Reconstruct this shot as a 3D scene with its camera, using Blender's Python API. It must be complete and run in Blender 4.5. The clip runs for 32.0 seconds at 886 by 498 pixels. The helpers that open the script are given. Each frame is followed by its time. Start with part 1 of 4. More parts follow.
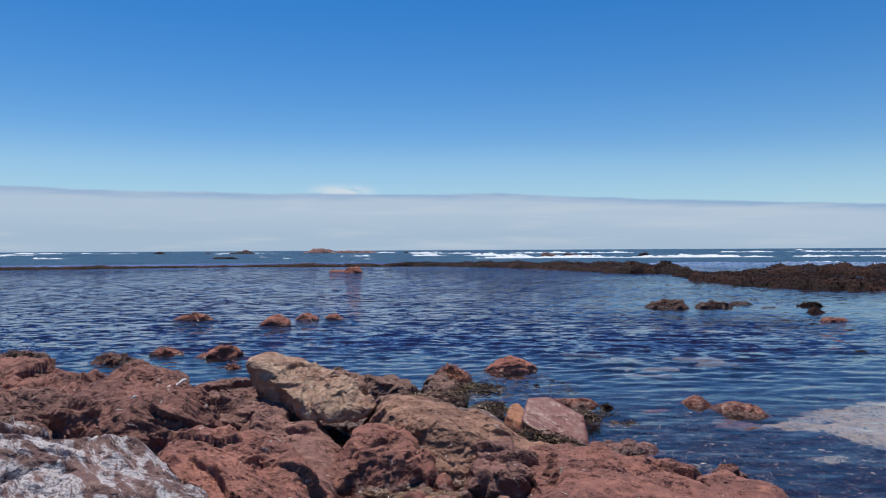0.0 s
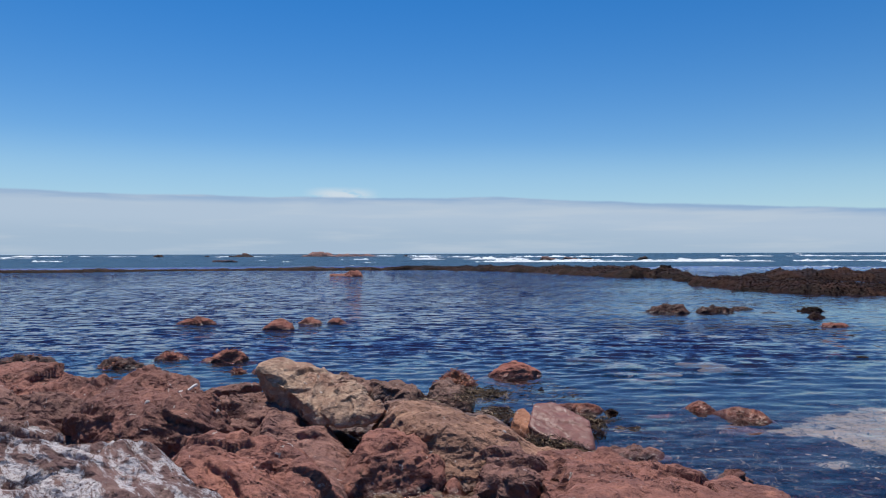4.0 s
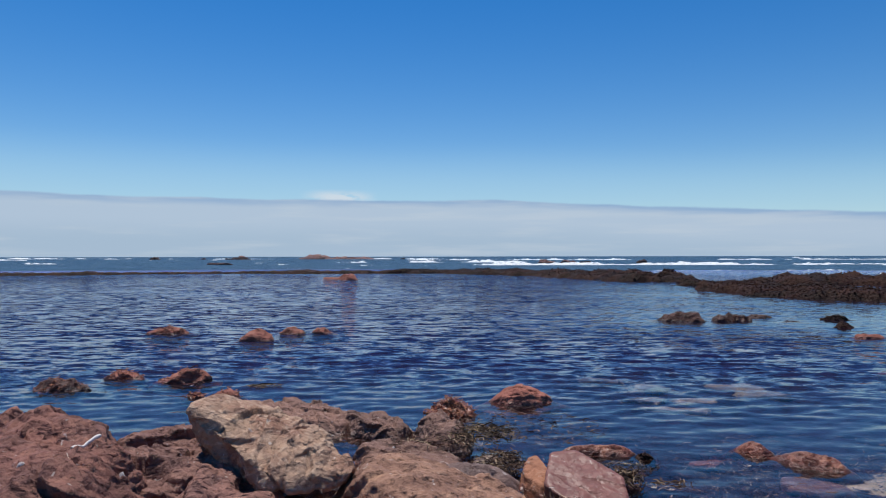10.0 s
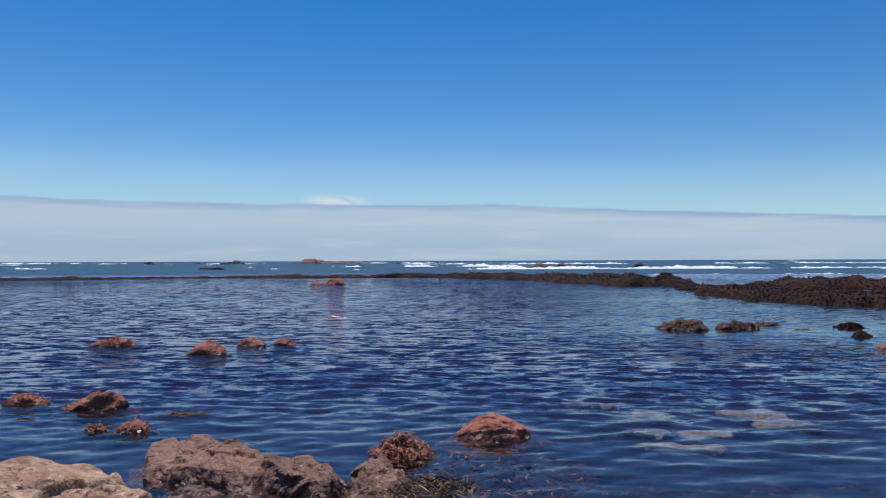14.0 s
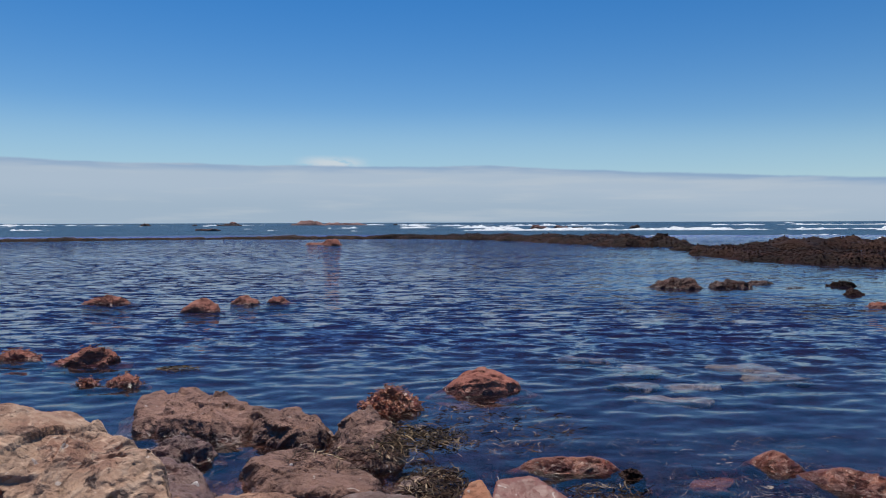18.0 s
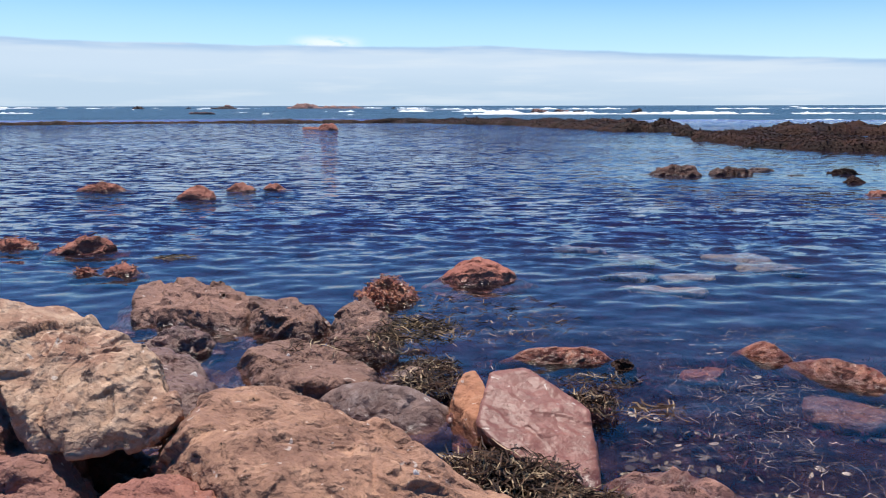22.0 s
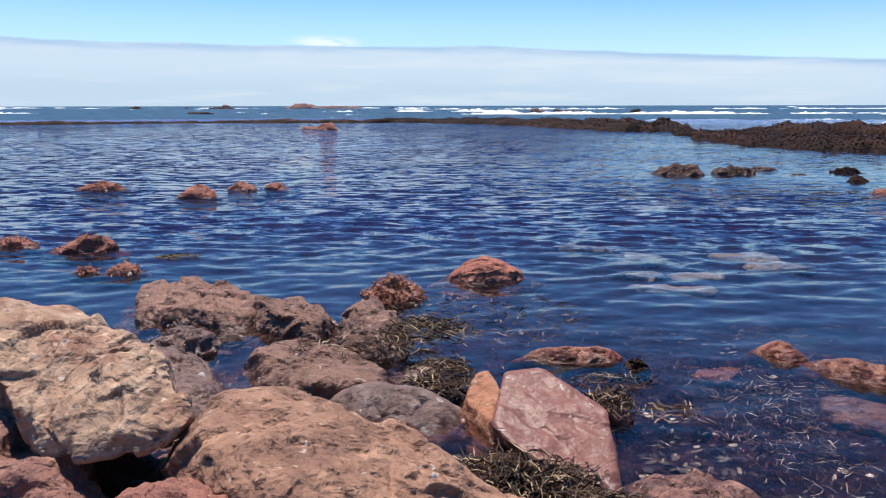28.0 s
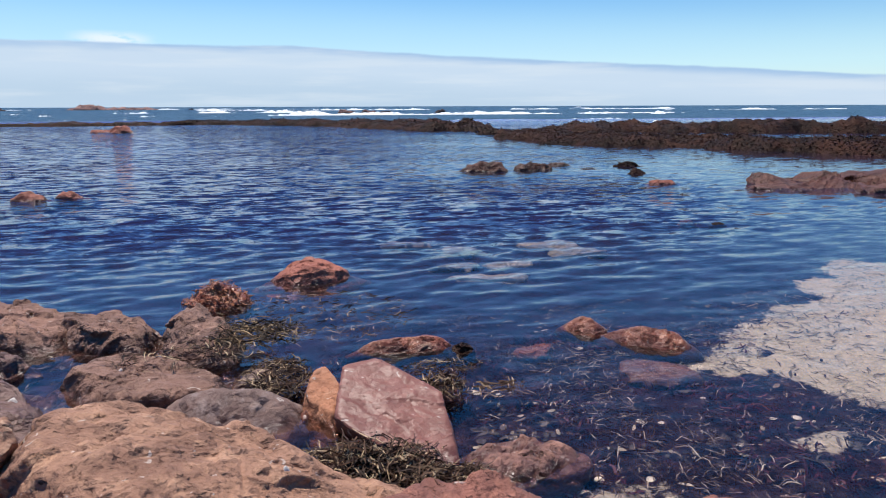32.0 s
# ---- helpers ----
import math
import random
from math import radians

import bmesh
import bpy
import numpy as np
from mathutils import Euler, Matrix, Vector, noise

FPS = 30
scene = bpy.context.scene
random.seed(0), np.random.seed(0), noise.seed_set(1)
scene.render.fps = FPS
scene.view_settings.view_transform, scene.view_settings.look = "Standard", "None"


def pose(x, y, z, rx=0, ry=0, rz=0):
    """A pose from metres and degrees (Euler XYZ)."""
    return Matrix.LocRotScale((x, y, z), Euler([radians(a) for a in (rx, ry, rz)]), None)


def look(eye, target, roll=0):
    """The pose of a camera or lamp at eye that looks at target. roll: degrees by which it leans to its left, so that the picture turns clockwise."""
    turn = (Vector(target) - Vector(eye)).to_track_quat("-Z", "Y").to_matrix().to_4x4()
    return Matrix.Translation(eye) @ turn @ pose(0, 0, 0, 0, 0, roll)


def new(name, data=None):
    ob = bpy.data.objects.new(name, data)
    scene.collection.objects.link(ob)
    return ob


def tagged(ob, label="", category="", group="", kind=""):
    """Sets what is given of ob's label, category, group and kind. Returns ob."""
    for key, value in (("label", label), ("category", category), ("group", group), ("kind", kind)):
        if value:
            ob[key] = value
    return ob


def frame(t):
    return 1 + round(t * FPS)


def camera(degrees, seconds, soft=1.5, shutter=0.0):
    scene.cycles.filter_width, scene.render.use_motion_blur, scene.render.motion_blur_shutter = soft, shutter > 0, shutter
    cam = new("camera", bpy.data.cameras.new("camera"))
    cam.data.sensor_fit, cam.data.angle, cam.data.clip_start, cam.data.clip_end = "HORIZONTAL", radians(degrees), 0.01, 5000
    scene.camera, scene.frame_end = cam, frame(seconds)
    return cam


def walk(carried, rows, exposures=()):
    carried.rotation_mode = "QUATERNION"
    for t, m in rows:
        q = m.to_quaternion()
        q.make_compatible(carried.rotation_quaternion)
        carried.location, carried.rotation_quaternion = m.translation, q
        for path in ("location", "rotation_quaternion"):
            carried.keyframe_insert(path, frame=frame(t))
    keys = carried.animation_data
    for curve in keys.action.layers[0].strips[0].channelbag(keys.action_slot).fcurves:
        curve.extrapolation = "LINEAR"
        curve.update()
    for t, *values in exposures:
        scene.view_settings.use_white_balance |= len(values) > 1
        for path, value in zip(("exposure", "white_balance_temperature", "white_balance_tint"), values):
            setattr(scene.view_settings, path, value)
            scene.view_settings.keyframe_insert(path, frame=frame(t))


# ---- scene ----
cam = camera(64.1, 32.0, 1.1)
PATH = [
    (0, (0.196, 0.168, 0.747), (0.117, 2.166, 0.75), -0.3),
    (0.5, (0.18, 0.154, 0.744), (0.099, 2.153, 0.749), -0.4),
    (1, (0.177, 0.139, 0.749), (0.097, 2.137, 0.757), -0.3),
    (1.5, (0.177, 0.144, 0.755), (0.098, 2.142, 0.763), -0.3),
    (2, (0.174, 0.152, 0.759), (0.095, 2.15, 0.769), -0.3),
    (2.5, (0.181, 0.151, 0.765), (0.1, 2.15, 0.774), -0.3),
    (3, (0.195, 0.156, 0.763), (0.117, 2.154, 0.774), -0.3),
    (3.5, (0.176, 0.135, 0.758), (0.099, 2.133, 0.77), -0.2),
    (5.5, (0.142, 0.147, 0.775), (0.067, 2.146, 0.791), -0.2),
    (6, (0.118, 0.178, 0.777), (0.044, 2.176, 0.792), -0.2),
    (6.5, (0.111, 0.195, 0.778), (0.037, 2.193, 0.792), -0.2),
    (7, (0.108, 0.177, 0.768), (0.035, 2.175, 0.786), -0.2),
    (7.5, (0.111, 0.165, 0.77), (0.038, 2.163, 0.788), -0.2),
    (8, (0.124, 0.138, 0.772), (0.052, 2.137, 0.79), -0.2),
    (8.5, (0.132, 0.224, 0.759), (0.06, 2.223, 0.778), -0.2),
    (9, (0.137, 0.537, 0.795), (0.066, 2.535, 0.815), -0.2),
    (9.5, (0.143, 0.723, 0.792), (0.072, 2.722, 0.809), -0.1),
    (10, (0.16, 0.805, 0.768), (0.09, 2.804, 0.789), -0.1),
    (10.5, (0.182, 0.865, 0.749), (0.115, 2.864, 0.77), -0.1),
    (11, (0.217, 0.961, 0.745), (0.151, 2.96, 0.768), -0.1),
    (11.5, (0.237, 1.051, 0.742), (0.171, 3.05, 0.765), -0.1),
    (12, (0.256, 1.108, 0.738), (0.19, 3.107, 0.764), -0.1),
    (12.5, (0.274, 1.147, 0.739), (0.21, 3.145, 0.766), -0.2),
    (13, (0.295, 1.26, 0.747), (0.232, 3.258, 0.777), -0.3),
    (13.5, (0.299, 1.43, 0.751), (0.239, 3.429, 0.784), -0.3),
    (14, (0.319, 1.511, 0.752), (0.259, 3.51, 0.785), -0.2),
    (14.5, (0.343, 1.521, 0.734), (0.286, 3.52, 0.771), -0.2),
    (16.5, (0.372, 1.516, 0.729), (0.319, 3.515, 0.77), -0.2),
    (17, (0.376, 1.512, 0.738), (0.323, 3.511, 0.777), -0.2),
    (17.5, (0.36, 1.523, 0.728), (0.309, 3.522, 0.77), -0.2),
    (18, (0.35, 1.535, 0.719), (0.298, 3.533, 0.644), -0.2),
    (18.5, (0.354, 1.533, 0.724), (0.303, 3.495, 0.341), -0.2),
    (19, (0.352, 1.537, 0.729), (0.3, 3.496, 0.328), -0.2),
    (19.5, (0.351, 1.542, 0.728), (0.301, 3.501, 0.329), -0.2),
    (20, (0.351, 1.534, 0.732), (0.301, 3.493, 0.332), -0.1),
    (20.5, (0.357, 1.535, 0.728), (0.308, 3.494, 0.33), -0.2),
    (21, (0.351, 1.545, 0.732), (0.302, 3.504, 0.334), -0.1),
    (21.5, (0.362, 1.576, 0.729), (0.315, 3.536, 0.333), -0.1),
    (22, (0.359, 1.58, 0.736), (0.311, 3.54, 0.339), -0.1),
    (22.5, (0.364, 1.596, 0.737), (0.317, 3.556, 0.341), -0.1),
    (23, (0.368, 1.606, 0.734), (0.321, 3.566, 0.338), -0.1),
    (23.5, (0.36, 1.595, 0.738), (0.314, 3.554, 0.341), -0.1),
    (24, (0.343, 1.569, 0.74), (0.297, 3.529, 0.344), -0.1),
    (24.5, (0.347, 1.516, 0.742), (0.3, 3.476, 0.346), -0.1),
    (25, (0.352, 1.497, 0.744), (0.307, 3.456, 0.347), -0.1),
    (25.5, (0.356, 1.506, 0.74), (0.312, 3.466, 0.344), -0.1),
    (27.5, (0.334, 1.606, 0.73), (0.291, 3.566, 0.335), -0.1),
    (28, (0.323, 1.611, 0.724), (0.28, 3.571, 0.327), -0.1),
    (28.5, (0.31, 1.624, 0.717), (0.267, 3.584, 0.321), -0.1),
    (29, (0.32, 1.632, 0.708), (0.259, 3.592, 0.311), -0.1),
    (29.5, (0.334, 1.619, 0.692), (0.322, 3.579, 0.296), -0.1),
    (30, (0.356, 1.597, 0.693), (0.473, 3.554, 0.298), -0.2),
    (30.5, (0.357, 1.578, 0.706), (0.577, 3.527, 0.31), -0.3),
    (31, (0.35, 1.564, 0.707), (0.659, 3.5, 0.312), -0.3),
    (31.5, (0.322, 1.543, 0.718), (0.719, 3.463, 0.322), -0.3),
    (32, (0.279, 1.545, 0.728), (0.75, 3.449, 0.332), -0.2),
]
walk(cam, [(t, look(eye, target, roll)) for t, eye, target, roll in PATH],
     [(0, 0.0, 6500, 10), (13, 0, 6500, 10), (16.5, 0, 6620, 10), (17.6, 0, 6620, 10), (18.0, -0.12, 6650, 10), (18.6, 0.26, 6700, 10), (19.2, 0.36, 6750, 10), (20.2, 0.48, 6750, 10), (28, 0.53, 6750, 10), (32, 0.44, 6700, 10)])

# ---- world, sun, exposure ----
SUN_ELEV, SUN_AZ = 71.0, -24.0   # degrees above the horizon; azimuth from +y towards +x
world = bpy.data.worlds.new("world")
scene.world = world
world.use_nodes = True


class Nodes:
    """Short calls for building a node tree."""

    def __init__(self, tree):
        self.t = tree

    def n(self, kind, **sets):
        node = self.t.nodes.new(kind)
        for key, value in sets.items():
            if key == "operation":
                node.operation = value
            elif key == "blend":
                node.blend_type = value
            elif key == "noise_dim":
                node.noise_dimensions = value
            elif key == "feature":
                node.feature = value
            elif key == "attr":
                node.attribute_name = value
        return node

    def link(self, a, b):
        self.t.links.new(a, b)

    def put(self, socket, value):
        if isinstance(value, bpy.types.NodeSocket):
            self.link(value, socket)
        else:
            socket.default_value = value

    def math(self, op, a, b=0.0, c=0.0, clamp=False):
        m = self.n("ShaderNodeMath", operation=op)
        m.use_clamp = clamp
        for s, v in zip(m.inputs, (a, b, c)):
            self.put(s, v)
        return m.outputs[0]

    def mix(self, fac, a, b, blend="MIX"):
        m = self.t.nodes.new("ShaderNodeMix")
        m.data_type, m.blend_type = "RGBA", blend
        self.put(m.inputs[0], fac)
        self.put(m.inputs[6], a if isinstance(a, bpy.types.NodeSocket) else (*a, 1))
        self.put(m.inputs[7], b if isinstance(b, bpy.types.NodeSocket) else (*b, 1))
        return m.outputs[2]

    def step(self, x, lo, hi, a=0.0, b=1.0):
        m = self.t.nodes.new("ShaderNodeMapRange")
        m.interpolation_type = "SMOOTHSTEP"
        for s, v in zip(m.inputs, (x, lo, hi, a, b)):
            self.put(s, v)
        return m.outputs[0]

    def noise(self, vec, scale, detail=3.0, rough=0.55, distort=0.0):
        m = self.t.nodes.new("ShaderNodeTexNoise")
        self.put(m.inputs["Vector"], vec)
        m.inputs["Scale"].default_value, m.inputs["Detail"].default_value = scale, detail
        m.inputs["Roughness"].default_value, m.inputs["Distortion"].default_value = rough, distort
        return m.outputs[0]

    def mapped(self, vec, scale=(1, 1, 1), loc=(0, 0, 0), rot=(0, 0, 0)):
        m = self.t.nodes.new("ShaderNodeMapping")
        self.put(m.inputs[0], vec)
        m.inputs["Location"].default_value, m.inputs["Scale"].default_value, m.inputs["Rotation"].default_value = loc, scale, rot
        return m.outputs[0]

    def bump(self, height, distance, strength=1.0, normal=None):
        m = self.t.nodes.new("ShaderNodeBump")
        self.put(m.inputs["Height"], height)
        m.inputs["Distance"].default_value, m.inputs["Strength"].default_value = distance, strength
        if normal is not None:
            self.link(normal, m.inputs["Normal"])
        return m.outputs[0]


def build_sky():
    w = Nodes(world.node_tree)
    bg = world.node_tree.nodes["Background"]
    sky = w.n("ShaderNodeTexSky")
    sky.sky_type, sky.sun_disc = "NISHITA", False
    sky.sun_elevation, sky.sun_rotation = radians(SUN_ELEV), radians(SUN_AZ)
    sky.air_density, sky.dust_density, sky.ozone_density = 1.0, 0.0, 3.0
    hsv = w.n("ShaderNodeHueSaturation")
    hsv.inputs["Saturation"].default_value, hsv.inputs["Hue"].default_value = SKY_SAT, 0.507
    w.link(sky.outputs[0], hsv.inputs["Color"])
    lit = w.mix(1.0, hsv.outputs[0], (SKY_GAIN, SKY_GAIN, SKY_GAIN), "MULTIPLY")
    # a low bank of cloud along the sea's horizon
    coord = w.n("ShaderNodeTexCoord").outputs["Generated"]
    sep = w.n("ShaderNodeSeparateXYZ")
    w.link(coord, sep.inputs[0])
    x, z = sep.outputs[0], sep.outputs[2]
    elev = w.math("MULTIPLY", w.math("ARCSINE", z), 57.2958)
    xp = w.math("MAXIMUM", x, 0.0)
    top = w.math("SUBTRACT", 4.5, w.math("MULTIPLY", w.math("MULTIPLY", xp, xp), 4.2))
    top = w.math("SUBTRACT", top, w.step(x, 0.0, 0.3, 0.0, 0.45))
    wob = w.math("MULTIPLY", w.math("SUBTRACT", w.noise(w.mapped(coord, (9, 9, 30)), 1.0, 4.0), 0.5), 0.45)
    top = w.math("ADD", top, wob)
    under = w.math("SUBTRACT", top, elev)          # degrees below the bank's upper edge
    bank = w.step(under, -0.12, 0.08)
    soft = w.noise(w.mapped(coord, (5, 5, 60)), 1.0, 4.0)
    body = w.mix(w.step(under, 0.05, 0.7), (0.28, 0.42, 0.62), (0.43, 0.54, 0.675))
    body = w.mix(w.step(under, 1.4, 3.4), body, (0.37, 0.49, 0.63))
    body = w.mix(w.math("MULTIPLY", w.step(soft, 0.45, 0.7), 0.5), body, (0.52, 0.60, 0.69))
    # one small puff over the edge, and thin veil just above the bank
    puff = w.math("MULTIPLY", w.step(w.math("ABSOLUTE", w.math("ADD", x, 0.178)), 0.058, 0.012), w.step(under, -0.95, -0.25))
    puff = w.math("MULTIPLY", puff, w.step(w.noise(w.mapped(coord, (30, 30, 90)), 1.0, 4.0), 0.30, 0.5))
    veil = w.math("MULTIPLY", w.step(under, -5.0, -0.1), 0.5)
    out = w.mix(veil, lit, (0.34, 0.57, 0.78))
    out = w.mix(w.math("MULTIPLY", puff, 0.8), out, (0.66, 0.72, 0.78))
    out = w.mix(w.math("MULTIPLY", bank, 0.97), out, body)
    w.link(out, bg.inputs[0])
    bg.inputs[1].default_value = 1.0


SKY_GAIN, SKY_SAT = 0.102, 1.42
build_sky()
sun_data = bpy.data.lights.new("sun", "SUN")
sun_data.energy, sun_data.angle, sun_data.color = 4.6, radians(0.53), (1.0, 0.96, 0.90)
sun = new("sun", sun_data)
se, sa = radians(SUN_ELEV), radians(SUN_AZ)
sun_dir = Vector((math.sin(sa) * math.cos(se), math.cos(sa) * math.cos(se), math.sin(se)))
sun.matrix_world = look((0, 0, 20), Vector((0, 0, 20)) - sun_dir)


# ---- numeric noise ----
_perm = np.random.RandomState(7).permutation(512)
_grad = np.random.RandomState(8).normal(size=(512, 3))
_grad /= np.linalg.norm(_grad, axis=1)[:, None]


def perlin(p):
    """Gradient noise for an array of points (n, 3), about -0.6 to 0.6."""
    p = np.asarray(p, float)
    i = np.floor(p).astype(int)
    f = p - i
    u = f * f * f * (f * (f * 6 - 15) + 10)
    total = np.zeros(len(p))
    for dx in (0, 1):
        for dy in (0, 1):
            for dz in (0, 1):
                h = _perm[(_perm[(_perm[(i[:, 0] + dx) & 511] + i[:, 1] + dy) & 511] + i[:, 2] + dz) & 511]
                g = _grad[h]
                d = ((f - (dx, dy, dz)) * g).sum(1)
                wgt = np.where(dx, u[:, 0], 1 - u[:, 0]) * np.where(dy, u[:, 1], 1 - u[:, 1]) * np.where(dz, u[:, 2], 1 - u[:, 2])
                total += wgt * d
    return total


def fbm(p, octaves=4, gain=0.5):
    out, amp = 0, 1.0
    p = np.asarray(p, float)
    for k in range(octaves):
        out = out + amp * perlin(p + 17.3 * k)
        p, amp = p * 2.03, amp * gain
    return out


def sstep(x, lo, hi):
    t = np.clip((np.asarray(x, float) - lo) / (hi - lo), 0, 1)
    return t * t * (3 - 2 * t)


def mesh_from(name, verts, faces, mat=None, smooth=True):
    me = bpy.data.meshes.new(name)
    verts, faces = np.asarray(verts, np.float32), np.asarray(faces, np.int32)
    me.vertices.add(len(verts))
    me.vertices.foreach_set("co", verts.ravel())
    k = faces.shape[1]
    me.loops.add(len(faces) * k)
    me.loops.foreach_set("vertex_index", faces.ravel())
    me.polygons.add(len(faces))
    me.polygons.foreach_set("loop_start", np.arange(0, len(faces) * k, k, dtype=np.int32))
    me.polygons.foreach_set("use_smooth", np.full(len(faces), smooth))
    me.update(calc_edges=True)
    me.validate()
    if mat:
        me.materials.append(mat)
    return me


def grid_faces(rows, cols, closed=False):
    i = np.arange(rows * cols).reshape(rows, cols)
    j = np.roll(i, -1, axis=1) if closed else i[:, 1:]
    a = i if closed else i[:, :-1]
    return np.stack([a[:-1], j[:-1], j[1:], a[1:]], -1).reshape(-1, 4)


# ---- materials ----
def material(name):
    m = bpy.data.materials.new(name)
    m.use_nodes = True
    return m, Nodes(m.node_tree), m.node_tree.nodes["Principled BSDF"]


def rock_material(name, low, mid, high, speck=0.16, lime=0.0, streak=0.0, bump=0.006, rough=0.8, wet=1.0, bits=1.0):
    """Weathered stone: three tones at large scale, mineral grain, optional white droppings and veins, and a tide-wet foot."""
    m, w, bsdf = material(name)
    obj = w.n("ShaderNodeTexCoord").outputs["Object"]
    info = w.n("ShaderNodeObjectInfo")
    off = w.n("ShaderNodeVectorMath", operation="ADD")
    rnd3 = w.n("ShaderNodeCombineXYZ")
    for k in range(3):
        w.link(w.math("MULTIPLY", info.outputs["Random"], 9.0 + 7 * k), rnd3.inputs[k])
    w.link(obj, off.inputs[0])
    w.link(rnd3.outputs[0], off.inputs[1])
    v = off.outputs[0]
    big = w.noise(v, 5.0, 4.0, 0.6, 0.4)
    med = w.noise(v, 22.0, 5.0, 0.65, 0.3)
    fine = w.noise(v, 130.0, 3.0, 0.7)
    grain = w.noise(v, 420.0, 2.0, 0.6)
    col = w.mix(w.step(big, 0.36, 0.62), low, mid)
    col = w.mix(w.step(med, 0.48, 0.72), col, high)
    if streak:
        sv = w.mapped(w.mapped(v, rot=(0.5, 0.3, 0.7)), (9, 26, 34))
        st = w.noise(sv, 1.0, 5.0, 0.6, 1.2)
        col = w.mix(w.math("MULTIPLY", w.step(st, 0.52, 0.68), streak), col, [min(1, c * 1.5) for c in high])
        col = w.mix(w.math("MULTIPLY", w.step(st, 0.46, 0.34), streak * 0.8), col, [c * 0.5 for c in low])
    col = w.mix(w.math("MULTIPLY", w.step(fine, 0.44, 0.28), 0.28), col, [c * 0.3 for c in low])
    col = w.mix(w.math("MULTIPLY", w.step(med, 0.42, 0.30), 0.22), col, [c * 0.4 for c in low])
    col = w.mix(1.0, col, (0.95, 0.91, 0.91), "MULTIPLY")
    col = w.mix(w.math("MULTIPLY", w.step(grain, 0.60, 0.74), speck), col, (0.55, 0.45, 0.38))
    col = w.mix(1.0, col, w.mix(info.outputs["Random"], (0.82, 0.80, 0.80), (1.12, 1.06, 1.04)), "MULTIPLY")
    geo = w.n("ShaderNodeNewGeometry")
    spot = w.step(w.noise(w.mapped(v, (1, 1.3, 1), (3, 1, 2)), 34.0, 2.0, 0.5, 0.8), 0.695, 0.725)
    col = w.mix(w.math("MULTIPLY", spot, 0.55 * bits), col, (0.60, 0.52, 0.46))
    if lime:
        ln = w.noise(w.mapped(w.mapped(v, rot=(0.0, 0.0, 0.75)), (7, 19, 15)), 1.0, 6.0, 0.72, 0.6)
        lf = w.step(ln, 0.66 - 0.2 * lime, 0.76 - 0.2 * lime)
        lf = w.math("MULTIPLY", lf, w.step(fine, 0.30, 0.52))
        col = w.mix(w.math("MULTIPLY", lf, 0.78), col, (0.58, 0.54, 0.54))
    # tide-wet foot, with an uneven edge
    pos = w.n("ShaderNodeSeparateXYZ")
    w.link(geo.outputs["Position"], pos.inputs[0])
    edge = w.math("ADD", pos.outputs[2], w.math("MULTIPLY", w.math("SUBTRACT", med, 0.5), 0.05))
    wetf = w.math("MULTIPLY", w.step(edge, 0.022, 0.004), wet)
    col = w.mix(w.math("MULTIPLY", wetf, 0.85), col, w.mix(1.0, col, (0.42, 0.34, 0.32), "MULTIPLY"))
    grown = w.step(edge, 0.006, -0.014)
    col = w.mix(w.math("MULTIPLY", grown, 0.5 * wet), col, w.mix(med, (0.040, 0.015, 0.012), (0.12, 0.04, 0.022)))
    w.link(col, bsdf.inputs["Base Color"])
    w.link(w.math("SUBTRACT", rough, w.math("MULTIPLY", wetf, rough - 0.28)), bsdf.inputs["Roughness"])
    # small split faces, each with its own lean
    warped = w.n("ShaderNodeVectorMath", operation="ADD")
    vt = w.n("ShaderNodeTexNoise")
    w.link(v, vt.inputs["Vector"])
    vt.inputs["Scale"].default_value = 18.0
    vs = w.n("ShaderNodeVectorMath", operation="SCALE")
    w.link(vt.outputs["Color"], vs.inputs[0])
    vs.inputs["Scale"].default_value = 0.05
    w.link(v, warped.inputs[0])
    w.link(vs.outputs[0], warped.inputs[1])
    grain_way = w.mapped(warped.outputs[0], (0.7, 1.2, 1.9), rot=(0.4, 0.3, 0.6))
    normal = None
    for scale, lean in ((26.0, 0.85), (75.0, 0.6)):
        vor = w.n("ShaderNodeTexVoronoi", feature="F1")
        w.link(grain_way, vor.inputs["Vector"])
        vor.inputs["Scale"].default_value = scale
        arm = w.n("ShaderNodeVectorMath", operation="SUBTRACT")
        w.link(grain_way, arm.inputs[0])
        w.link(vor.outputs["Position"], arm.inputs[1])
        tip = w.n("ShaderNodeVectorMath", operation="SUBTRACT")
        w.link(vor.outputs["Color"], tip.inputs[0])
        tip.inputs[1].default_value = (0.5, 0.5, 0.5)
        face = w.n("ShaderNodeVectorMath", operation="DOT_PRODUCT")
        w.link(arm.outputs[0], face.inputs[0])
        w.link(tip.outputs[0], face.inputs[1])
        normal = w.bump(face.outputs["Value"], lean * bump / 0.006, 0.9, normal)
    b1 = w.bump(med, bump * 1.8, 1.0, normal)
    b2 = w.bump(fine, bump * 0.7, 1.0, b1)
    b3 = w.bump(grain, bump * 0.2, 0.7, b2)
    w.link(b3, bsdf.inputs["Normal"])
    return m


